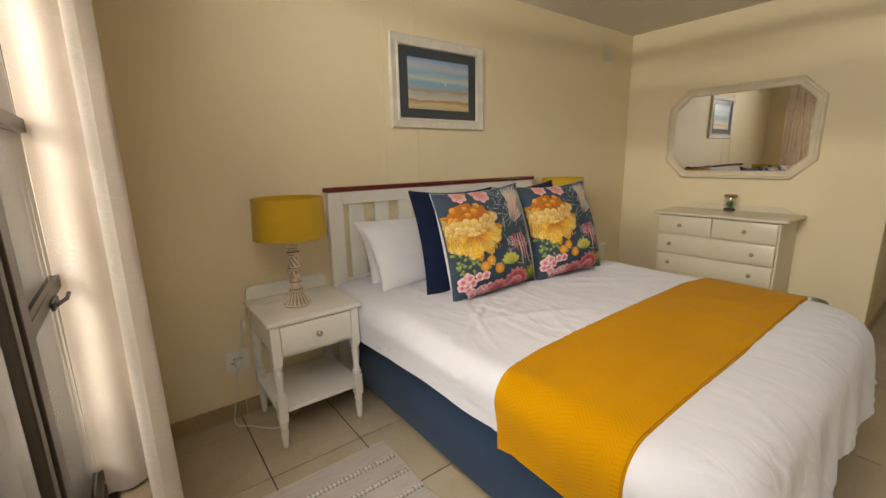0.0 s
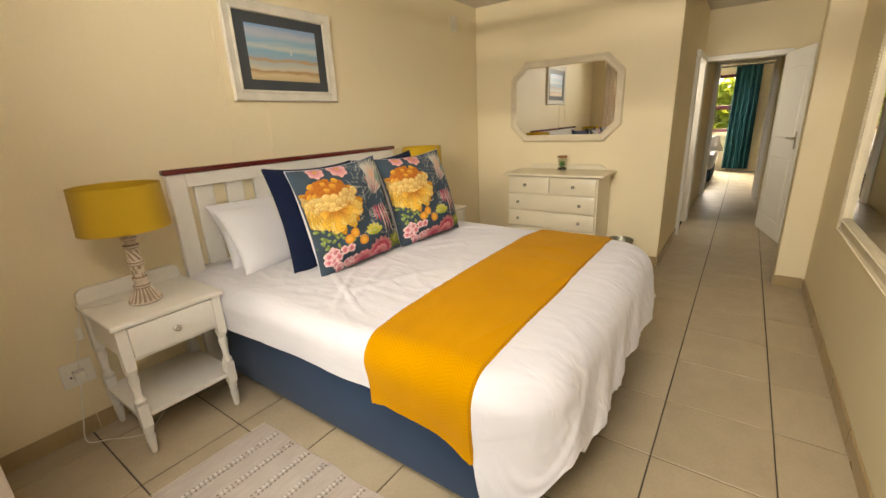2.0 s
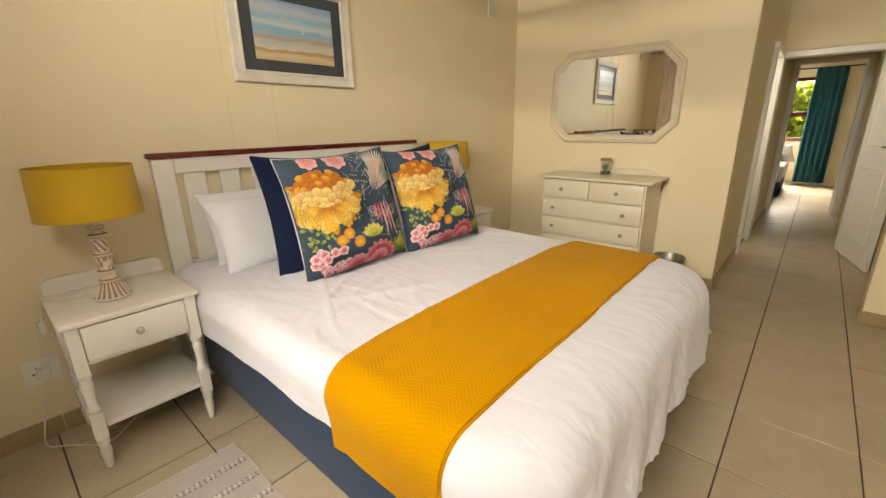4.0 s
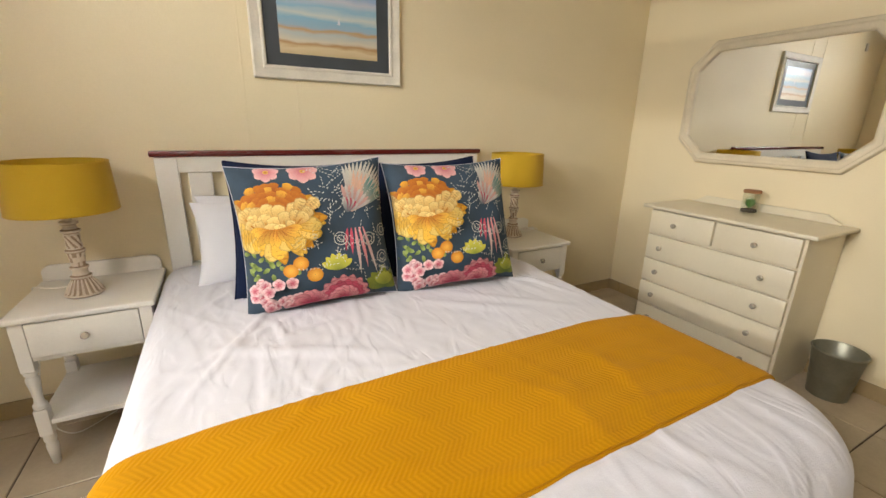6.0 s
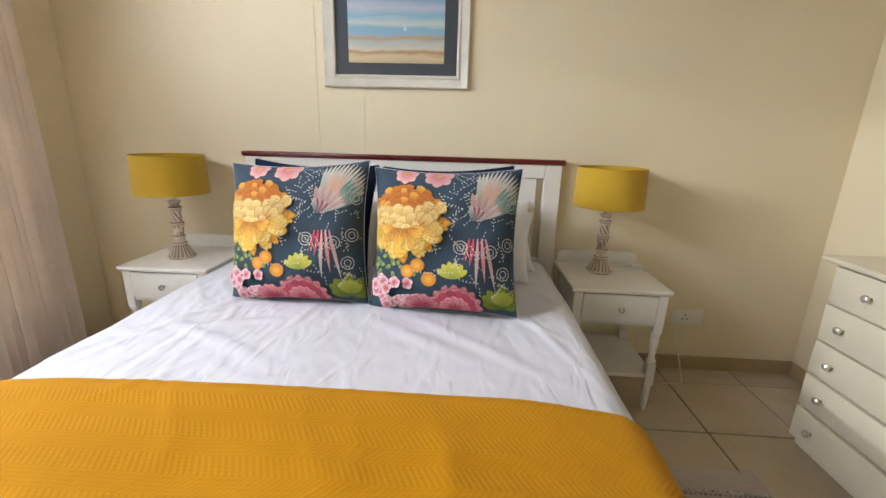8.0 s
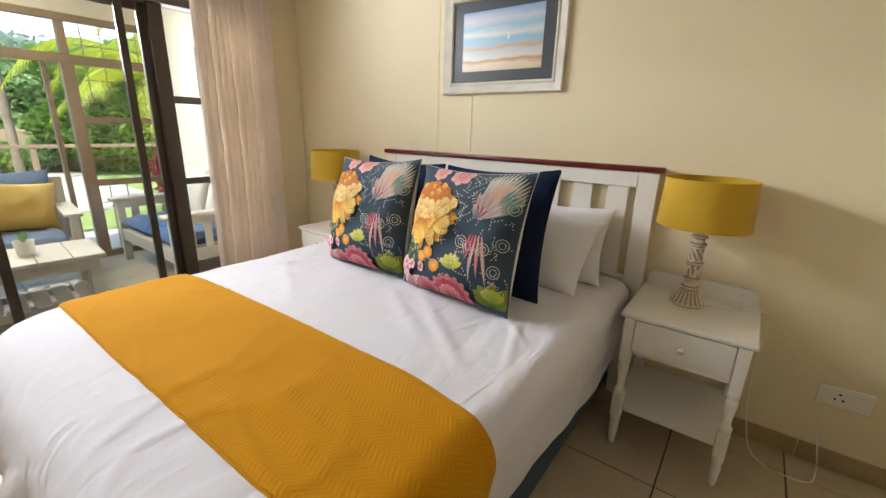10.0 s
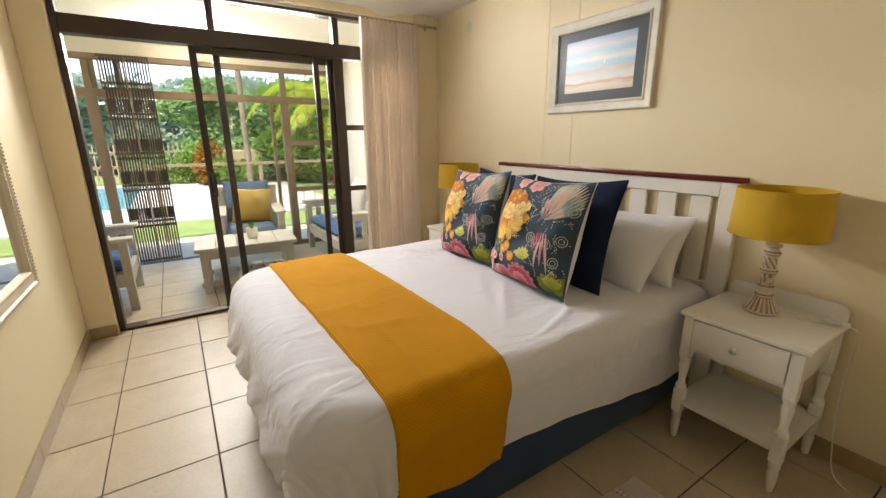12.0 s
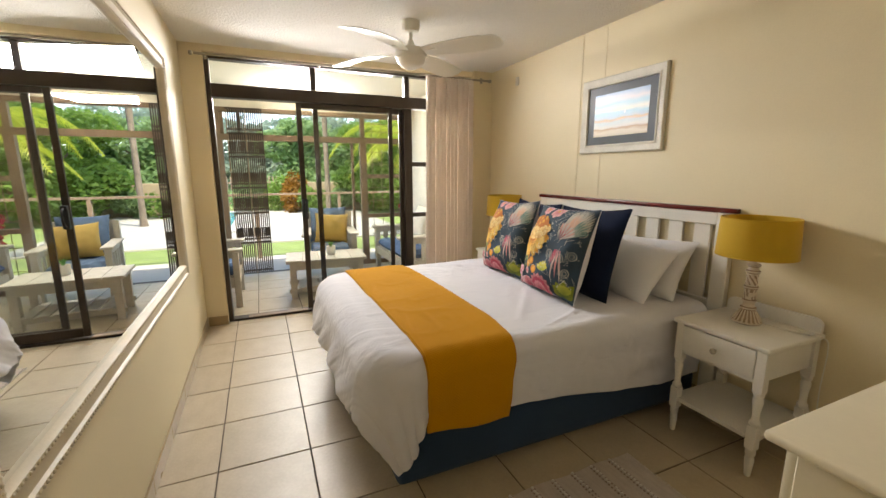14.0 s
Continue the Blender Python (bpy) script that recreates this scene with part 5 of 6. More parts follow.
# ---- chest of drawers ----
def chest():
    t = thing("chest_of_drawers", "cream lacquered chest of six drawers with crystal knobs", "chest of drawers", (3.888, 1.533, 0))
    d, w = EX - 3.888 - 0.012, 0.40
    part("carcass", B(0.012, d, -w, w, 0.045, 0.805, bev=0.003), CREAM, t)
    part("plinth", B(0.03, d, -w + 0.005, w - 0.005, 0.0, 0.0445), CREAM, t)
    part("top", B(-0.028, d, -w - 0.045, w + 0.045, 0.806, 0.828, bev=0.008, seg=3), CREAM, t)
    bm = bmesh.new()
    g = [(-w + 0.02, 0), (w - 0.02, 0), (w - 0.09, 0.042), (-w + 0.09, 0.042)]
    a, b = [bm.verts.new((d - 0.022, y, 0.8285 + z)) for y, z in g], [bm.verts.new((d - 0.004, y, 0.8285 + z)) for y, z in g]
    bm.faces.new(a)
    bm.faces.new(b[::-1])
    for i in range(4):
        bm.faces.new((a[i], b[i], b[(i + 1) % 4], a[(i + 1) % 4]))
    part("gallery", bm, CREAM, t)
    for y0, y1, z0, z1, ks in ((0.012, w - 0.012, 0.657, 0.800, (0.225,)), (-w + 0.012, -0.006, 0.657, 0.800, (-0.205,)), (-w + 0.012, w - 0.012, 0.502, 0.648, (-0.265, 0.29)),
                               (-w + 0.012, w - 0.012, 0.352, 0.494, (-0.265, 0.29)), (-w + 0.012, w - 0.012, 0.202, 0.344, (-0.265, 0.29)), (-w + 0.012, w - 0.012, 0.05, 0.193, (-0.265, 0.29))):
        dr = part("drawer", B(-0.012, 0.0118, y0, y1, z0 + 0.002, z1 - 0.002, bev=0.005, seg=2), CREAM, t)
        for k in ks:
            kb = part("knob", knob(bmesh.new(), 0.015), CRYSTAL, dr, "faceted crystal knob")
            kb.location, kb.rotation_euler = (-0.012, k, (z0 + z1) / 2), (0, 0, radians(-90))


chest()

# jar with a succulent
jar = thing("terrarium_jar", "glass jar with a green succulent, dark pebbles and a wooden lid", "jar", (4.165, 1.535, 0.8285))
part("glass", lathe(bmesh.new(), [(0.036, 0.0), (0.041, 0.004), (0.041, 0.105), (0.038, 0.112), (0.0365, 0.112), (0.039, 0.105), (0.039, 0.006), (0.034, 0.003)], 32, cap=False), JARGLASS, jar, "clear glass")
part("pebbles", lathe(bmesh.new(), [(0.036, 0.007), (0.0385, 0.010), (0.0385, 0.020), (0.02, 0.025), (0.004, 0.026)], 24), SOIL, jar, "dark pebbles")
part("lid", lathe(bmesh.new(), [(0.040, 0.1125), (0.043, 0.115), (0.043, 0.126), (0.040, 0.129)], 32), CORK, jar, "reddish wooden lid")
bm = bmesh.new()
rg = random.Random(5)
for k in range(26):
    a, up = k * 2.4, 0.7 + 0.08 * k
    ln = 0.050 + 0.0004 * k
    d = Vector((math.cos(a), math.sin(a), up)).normalized()
    s = d.cross(Vector((0, 0, 1))).normalized()
    base, tip = Vector((0, 0, 0.026)), Vector((0, 0, 0.030)) + d * ln
    mid = base.lerp(tip, 0.55) + Vector((0, 0, 0.004))
    nrm = s.cross(d) * 0.003
    v = [bm.verts.new(p) for p in (base, mid + s * 0.008, tip, mid - s * 0.008, mid + nrm, mid - nrm)]
    for f in ((0, 1, 4), (1, 2, 4), (2, 3, 4), (3, 0, 4), (1, 0, 5), (2, 1, 5), (3, 2, 5), (0, 3, 5)):
        bm.faces.new([v[i] for i in f])
part("succulent", bm, SUCC, jar, "green succulent rosette")

# waste bin
wb = thing("waste_bin", "grey-green galvanised metal waste bin on the floor", "waste bin", (4.15, 0.985, 0))
bm = lathe(bmesh.new(), [(0.078, 0.0), (0.082, 0.003), (0.090, 0.10), (0.0925, 0.104), (0.0925, 0.112), (0.092, 0.116), (0.106, 0.245), (0.110, 0.249), (0.106, 0.252), (0.102, 0.246), (0.078, 0.008)], 48)
part("bucket", bm, GALV, wb)
part("rim", lathe(bmesh.new(), [(0.1065, 0.243), (0.1115, 0.247), (0.1065, 0.2525), (0.1035, 0.248)], 48, cap=False), GALV, wb)


# ---- mirrors and picture ----
def octagon(w, h, c):
    return [(-w + c, -h), (w - c, -h), (w, -h + c), (w, h - c), (w - c, h), (-w + c, h), (-w, h - c), (-w, -h + c)]


def flat_plate(outline, out, thick=0.003):
    bm = bmesh.new()
    f = [bm.verts.new((a, -out, b)) for a, b in outline]
    k = [bm.verts.new((a, -out + thick, b)) for a, b in outline]
    bm.faces.new(f)
    bm.faces.new(k[::-1])
    for i in range(len(f)):
        j = (i + 1) % len(f)
        bm.faces.new((f[i], k[i], k[j], f[j]))
    return bm


MOULD = [(0.0, 0.0), (0.0, 0.020), (0.008, 0.030), (0.020, 0.032), (0.026, 0.024), (0.042, 0.021), (0.050, 0.025), (0.058, 0.022), (0.064, 0.010), (0.064, 0.0)]
m1 = thing("octagonal_mirror", "octagonal wall mirror in a stepped cream frame", "mirror", (EX, 1.592, 1.430), -90)
part("frame", frame_ring(bmesh.new(), octagon(0.511, 0.357, 0.14), MOULD), MIRFRAME, m1)
part("looking_glass", flat_plate(octagon(0.452, 0.298, 0.116), 0.012), MIRROR, m1, "bevelled silvered glass", 0)

MX0, MX1, MZ0, MZ1 = 1.13, 3.42, 0.650, 2.015
m2 = thing("large_wall_mirror", "very large wall mirror in a wide cream frame with beaded edges", "mirror", (0, SY, 0), 180)
rect = [(-MX1, MZ0), (-MX0, MZ0), (-MX0, MZ1), (-MX1, MZ1)]
part("frame", frame_ring(bmesh.new(), rect, [(0.0, 0.0), (0.0, 0.022), (0.006, 0.028), (0.016, 0.028), (0.022, 0.020), (0.060, 0.024), (0.066, 0.030), (0.078, 0.030), (0.085, 0.016), (0.085, 0.0)]), MIRFRAME, m2)
part("looking_glass", flat_plate([(-MX1 + 0.082, MZ0 + 0.082), (-MX0 - 0.082, MZ0 + 0.082), (-MX0 - 0.082, MZ1 - 0.082), (-MX1 + 0.082, MZ1 - 0.082)], 0.010), MIRROR, m2, "silvered glass", 0)
for inset, r in ((0.011, 0.0048), (0.072, 0.0048)):
    bm = bmesh.new()
    x0, x1, z0, z1 = -MX1 + inset, -MX0 - inset, MZ0 + inset, MZ1 - inset
    for (a0, b0), (a1, b1) in (((x0, z0), (x1, z0)), ((x1, z0), (x1, z1)), ((x1, z1), (x0, z1)), ((x0, z1), (x0, z0))):
        n = int(math.hypot(a1 - a0, b1 - b0) / 0.0165)
        for k in range(n):
            s = (k + 0.5) / n
            lathe(bm, [(0.001, -r), (r * 0.8, -r * 0.55), (r, 0), (r * 0.8, r * 0.55), (0.001, r)], 6, a0 + (a1 - a0) * s, -0.0295, b0 + (b1 - b0) * s)
    part("beading", bm, MIRFRAME, m2, "row of small beads", 60)

pic = thing("framed_picture", "framed seascape painting with a dark slate mount", "picture", (2.090, NY, 1.712))
PW, PH = 0.354, 0.257
part("frame", frame_ring(bmesh.new(), [(-PW, -PH), (PW, -PH), (PW, PH), (-PW, PH)], [(0.0, 0.0), (0.0, 0.018), (0.006, 0.024), (0.012, 0.021), (0.042, 0.017), (0.048, 0.022), (0.056, 0.020), (0.060, 0.010), (0.060, 0.0)]), FRAMEPAINT, pic, "whitewashed moulded frame")
part("mount", flat_plate([(-PW + 0.058, -PH + 0.058), (PW - 0.058, -PH + 0.058), (PW - 0.058, PH - 0.058), (-PW + 0.058, PH - 0.058)], 0.007), MAT_BOARD, pic, "slate grey mount board", 0)
art = part("painting", flat_plate([(-0.232, -0.143), (0.232, -0.143), (0.232, 0.143), (-0.232, 0.143)], 0.0085, 0.001), ART, pic, "pastel beach and sea", 0)
bm = bmesh.new()
v = [bm.verts.new((x, -0.0092, z)) for x, z in ((0.036, 0.0), (0.05, 0.0), (0.046, 0.034))]
bm.faces.new(v)
part("painted_sail", bm, LINEN, art, "tiny white sail", 0)

for x in (1.690, 1.925):
    st = structure("trim_wall_ridge", B(x - 0.0035, x + 0.0035, NY - 0.0028, NY + 0.002, 0.9, CZ, bev=0.0007), WALL, "painted-over cable ridge on the wall")
for x, z, w, h in ((3.90, 2.13, 0.10, 0.125), (0.835, 2.15, 0.045, 0.075)):
    t = thing("junction_box", "cream painted blanking box high on the wall", "junction box", (x, NY, z))
    part("cover", B(-w / 2, w / 2, -0.014, 0, -h / 2, h / 2, bev=0.004), FRAMEPAINT, t)


# ---- ceiling fan ----
def ceiling_fan(x, y, turn):
    t = thing("ceiling_fan", "white ceiling fan with four blades and a frosted light bowl", "ceiling fan", (x, y, 0))
    part("canopy", lathe(bmesh.new(), [(0.030, 2.245), (0.055, 2.252), (0.062, 2.285), (0.062, CZ - 0.0005)], 32), PLASTIC, t)
    part("downrod", lathe(bmesh.new(), [(0.013, 2.17), (0.013, 2.25)], 16), PLASTIC, t)
    part("collar", lathe(bmesh.new(), [(0.034, 2.15), (0.028, 2.17), (0.018, 2.20)], 24), PLASTIC, t)
    part("motor_housing", lathe(bmesh.new(), [(0.098, 2.085), (0.106, 2.09), (0.106, 2.128), (0.092, 2.145), (0.036, 2.155)], 40), PLASTIC, t)
    part("light_bowl", lathe(bmesh.new(), [(0.004, 2.015), (0.035, 2.018), (0.07, 2.032), (0.092, 2.058), (0.0985, 2.0848)], 40), PLASTIC, t, "unlit frosted glass bowl")
    part("grub_screw", lathe(bmesh.new(), [(0.008, 0), (0.009, 0.012)], 12, -0.075, 0.03, 2.262), BLACK, t, "dark rubber stop")
    for k in range(4):
        a = radians(turn + 90 * k)

        def blade(u, v):
            r = 0.105 + 0.555 * u
            wd = 0.030 + 0.062 * math.sin(math.pi * min(1, 0.12 + 0.62 * u)) if u < 0.93 else 0.079 * math.sqrt(max(0.02, 1 - ((u - 0.93) / 0.075) ** 2))
            s = (v - 0.5) * 2 * wd
            sweep = 0.035 * math.sin(u * 3.0)
            p = Vector((r, s + sweep, 2.122 - 0.20 * s - 0.015 * u + 0.012 * math.sin(3 * u)))
            return Vector((p.x * math.cos(a) - p.y * math.sin(a), p.x * math.sin(a) + p.y * math.cos(a), p.z))

        bl = part("blade", sheet(bmesh.new(), 24, 6, blade, None, 0.006), PLASTIC, t, "", 60)
        bm = B(0.085, 0.20, -0.018, 0.018, 2.118, 2.126, bev=0.003)
        bmesh.ops.rotate(bm, verts=bm.verts[:], cent=(0, 0, 0), matrix=Matrix.Rotation(a, 3, "Z"))
        part("blade_bracket", bm, PLASTIC, bl)


ceiling_fan(1.435, 1.23, 37)


# ---- rugs ----
ROWS = (0.112, 0.108)          # first row of bobbles from the edge, and the step between rows


def rug(name, x0, x1, y0, y1, rz=0.0):
    t = thing(name, "cream woven cotton rug with rows of bobbled yarn", "rug", ((x0 + x1) / 2, (y0 + y1) / 2, 0.0), rz, group="bedside rugs")
    w, l = (x1 - x0) / 2, (y1 - y0) / 2

    def f(u, v):
        x, y = -w + 2 * w * u, -l + 2 * l * v
        return Vector((x + 0.004 * math.sin(y * 21), y + 0.004 * math.sin(x * 17), 0.0035 + 0.0028 * (1 + noise.noise((x * 7, y * 7, x1)))))

    part("weave", sheet(bmesh.new(), 40, 60, f, None, 0.003), RUG, t, "", 60)
    bm, shadow_bits = bmesh.new(), bmesh.new()
    y = l - ROWS[0]
    k = 0
    rg2 = random.Random(9)
    while y > -l + 0.02:
        n = int(2 * w / 0.0175)
        for i in range(n):
            xx = -w + 0.0175 * (i + 0.5)
            ph = 0.5 + 0.5 * noise.noise((xx * 3, y * 9, x1))
            zz = 0.0065 + 0.0028 * (1 + noise.noise((xx * 7, y * 7, x1)))
            if rg2.random() < 0.94:
                lathe(bm, [(0.0015, 0.0), (0.0068, 0.0035), (0.0058, 0.0075), (0.0015, 0.009)], 6, xx + rg2.uniform(-0.002, 0.002), y + rg2.uniform(-0.002, 0.002), zz - 0.002)
            # small brown blocks stand for the shadows beside each bobble
            for s in (-1, 1):
                box(shadow_bits, xx + 0.004, xx + 0.0105, y + s * 0.0085 - 0.0025, y + s * 0.0085 + 0.0025, zz - 0.003, zz + 0.0008)
        k += 1
        y -= ROWS[1]
    ob = part("bobble_shadows", shadow_bits, RUGSHADOW, t, "brown flecks standing for the shadows beside the bobbles", 0)
    ob["kind"] = "stuff"
    ob = part("bobbled_yarn", bm, RUGDOT, t, "raised cream bobbled yarn", 70)
    ob["kind"] = "stuff"
    bm = bmesh.new()
    for i in range(int(2 * w / 0.006)):
        xx = -w + 0.006 * i + 0.003
        for s in (-1, 1):
            tube(bm, [(xx, s * l, 0.005), (xx + rg2.uniform(-0.004, 0.004), s * (l + 0.012), 0.003)], 0.0012, 4)
    ob = part("fringe", bm, RUGDOT, t)
    ob["kind"] = "stuff"


rug("bedside_rug", 0.70, 1.240, 0.80, 1.85)
rug("bedside_rug", 3.02, 3.615, 0.88, 1.72)


# ---- far bedroom, seen down the passage ----
fwin = thing("window_far", "dark timber window with steel burglar bars in the far bedroom", "window", (11.5, 0, 0))
fwin["kind"] = "structure"
for y0, y1, z0, z1 in ((0.42, 0.47, 0.82, 1.97), (1.90, 1.95, 0.82, 1.97), (0.47, 1.90, 0.82, 0.88), (0.47, 1.90, 1.91, 1.97), (0.47, 1.90, 1.27, 1.36)):
    part("window_frame", B(0.0, 0.07, y0, y1, z0, z1, bev=0.004), MAHOG, fwin)
for k in range(7):
    part("burglar_bar", B(-0.006, 0.0, 0.47 + 0.2 * (k + 0.5), 0.478 + 0.2 * (k + 0.5), 0.88, 1.91), BLACK, fwin)
for z in (1.02, 1.15, 1.50, 1.64, 1.78):
    part("burglar_bar", B(-0.012, -0.006, 0.47, 1.90, z, z + 0.008), BLACK, fwin)
part("pane", B(0.03, 0.034, 0.47, 1.90, 0.88, 1.91), GLASS, fwin).visible_shadow = False
curtain("teal_curtain", "dark teal curtain hanging beside the far window", 11.36, 0.10, 0.53, 0.06, 2.10, 5, 0.04, TEAL, seed=8)
trod = thing("far_curtain_rod", "dark curtain rod over the far window", "curtain rod", (11.36, 0, 2.11))
part("rod", tube(bmesh.new(), [(0, -0.1, 0), (0, 2.3, 0)], 0.012, 10), BLACK, trod)
part("bracket", B(0.0, 0.14, 0.0, 0.02, -0.01, 0.01), BLACK, trod)
part("bracket", B(0.0, 0.14, 2.1, 2.12, -0.01, 0.01), BLACK, trod)
fb = thing("far_bed", "bed with white linen in the far bedroom", "bed", (10.1, 0.62, 0))
part("mattress", B(-0.7, 0.7, 0.0, 1.9, 0.25, 0.52, bev=0.05, seg=3), LINEN, fb)
part("base", B(-0.68, 0.68, 0.02, 1.88, 0.03, 0.248, bev=0.01), VALANCE, fb)
fp = tagged(part("far_pillow", pillow_mesh(0.6, 0.4, 0.18), PILLOWC, None, "", 85), "white pillow on the far bed", "pillow")
place(fp, 10.55, 0.80, 0.50, 40, 70)

# ---- patio ----
PXW = PATIO_X
structure("patio_ceiling", B(-1.80, 0.02, -2.2, 2.9, 2.30, 2.42), PATIO_CEIL, "cream painted patio soffit")
structure("patio_wall_north", B(-1.66, 0.02, 2.28, 2.42, -0.1, 2.30), PATIOWALL, "off-white plastered patio wall")
structure("patio_wall_house", B(-0.10, 0.02, -2.06, -0.13, -0.1, 2.30), PATIOWALL, "off-white plastered house wall on the patio")
structure("patio_wall_house_north", B(-0.02, 0.019, 2.225, 2.28, -0.1, 2.30), PATIOWALL, "off-white plastered house wall on the patio")
wp = thing("patio_wall_panel", "narrow blue glazed panel in a brown frame on the patio wall", "wall panel", (-0.62, 2.28, 1.62))
part("frame", frame_ring(bmesh.new(), [(-0.16, -0.26), (0.16, -0.26), (0.16, 0.26), (-0.16, 0.26)], [(0, 0), (0, 0.02), (0.03, 0.02), (0.03, 0)]), GREYBROWN, wp)
part("panel", flat_plate([(-0.13, -0.23), (0.13, -0.23), (0.13, 0.23), (-0.13, 0.23)], 0.008), mat("pale_blue_panel", (0.30, 0.45, 0.60), 0.3, var=0.1), wp, "pale blue panel", 0)

pg = thing("patio_glazing", "brown painted timber patio glazing with transom lights and burglar bars", "glazing", (PXW, 0, 0))
pg["kind"] = "structure"


def pbar(name, y0, y1, z0, z1, x0=-0.03, x1=0.03):
    return part(name, B(x0, x1, y0, y1, z0, z1, bev=0.003), GREYBROWN, pg)


pbar("head", -2.06, 2.28, 2.05, 2.106, -0.04, 0.04)
structure("patio_beam", B(PXW - 0.08, PXW + 0.036, -2.06, 2.28, 2.1065, 2.30), PATIOWALL, "cream plastered beam over the patio glazing")
pbar("transom", -2.06, 2.28, 1.715, 1.79)
for y in (-2.03, -1.2, -0.20, 1.58, 2.25):
    pbar("post", y - 0.045, y + 0.045, -0.01, 1.715, -0.035, 0.035)
    pbar("upper_post", y - 0.03, y + 0.03, 1.79, 2.05)
pbar("door_stile", 1.41, 1.447, 0.0, 1.715, -0.02, 0.02)
for z in (0.702, 1.262):
    pbar("side_rail", 1.625, 2.205, z - 0.028, z + 0.028)
pbar("sill", 1.625, 2.205, -0.01, 0.06)
pbar("sill", -2.0, -1.245, -0.01, 0.06)
pbar("fanlight_frame", -0.17, -0.13, 1.79, 2.05, -0.02, 0.02)
pbar("fanlight_frame", 0.02, 0.06, 1.79, 2.05, -0.02, 0.02)
for z0, z1 in ((0.79, 1.23), (1.30, 1.71), (1.795, 2.045), (0.08, 0.70)):
    for k in range(4):
        y = 1.70 + 0.135 * k
        part("burglar_bar", B(0.034, 0.041, y, y + 0.007, z0, z1), GREYBROWN, pg)
    for k in range(2):
        z = z0 + (z1 - z0) * (k + 0.7) / 2.4
        part("burglar_bar", B(0.041, 0.047, 1.63, 2.2, z, z + 0.007), GREYBROWN, pg)

# folded trellis gate
tg = thing("trellis_gate", "brown folding steel security gate pushed together", "security gate", (PXW + 0.07, 0.0, 0.0))
for pnl, yc in (("gate_panel", 0.0), ("gate_panel", 0.205)):
    gp = part(pnl, B(-0.012, 0.012, yc - 0.098, yc - 0.084, 0.02, 2.10), GREYBROWN, tg)
    for k in range(8):
        y = yc - 0.075 + k * 0.0235
        part("slat", B(-0.010, 0.010, y, y + 0.0145, 0.03, 2.10), GATEPAINT, gp)
    for z in (0.05, 0.42, 0.47, 0.80, 0.85, 1.12, 1.17, 1.50, 1.55, 1.78, 1.83, 2.075):
        part("cross_bar", B(0.0125, 0.017, yc - 0.098, yc + 0.10, z, z + 0.024), GATEPAINT, gp)
    for k in range(9):
        for z0 in (0.47, 0.85, 1.17, 1.55):
            y = yc - 0.09 + k * 0.021
            part("link", B(-0.017, -0.0125, y, y + 0.019, z0 + 0.03, z0 + 0.15), GATEPAINT, gp)


# patio furniture
def plank_table():
    t = thing("coffee_table", "pale greywashed timber coffee table with a slatted undershelf", "coffee table", (-0.41, 0.84, 0), -4)
    for k in range(5):
        y = -0.42 + k * 0.168
        part("top_plank", B(-0.26, 0.26, y + 0.001, y + 0.1665, 0.385, 0.415, bev=0.004), PWOOD, t)
    for sx in (-1, 1):
        part("apron", B(sx * 0.225 - 0.011, sx * 0.225 + 0.011, -0.38, 0.38, 0.31, 0.3845), PWOOD, t)
        for sy in (-1, 1):
            part("leg", B(sx * 0.20 - 0.032, sx * 0.20 + 0.032, sy * 0.35 - 0.032, sy * 0.35 + 0.032, 0.0, 0.384, bev=0.004), PWOOD, t)
    for k in range(6):
        y = -0.30 + k * 0.11
        part("shelf_slat", B(-0.24, 0.24, y, y + 0.085, 0.105, 0.123, bev=0.003), PWOOD, t)
    for sx in (-1, 1):
        part("shelf_bearer", B(sx * 0.20 - 0.02, sx * 0.20 + 0.02, -0.40, 0.40, 0.06, 0.1045), PWOOD, t)


plank_table()


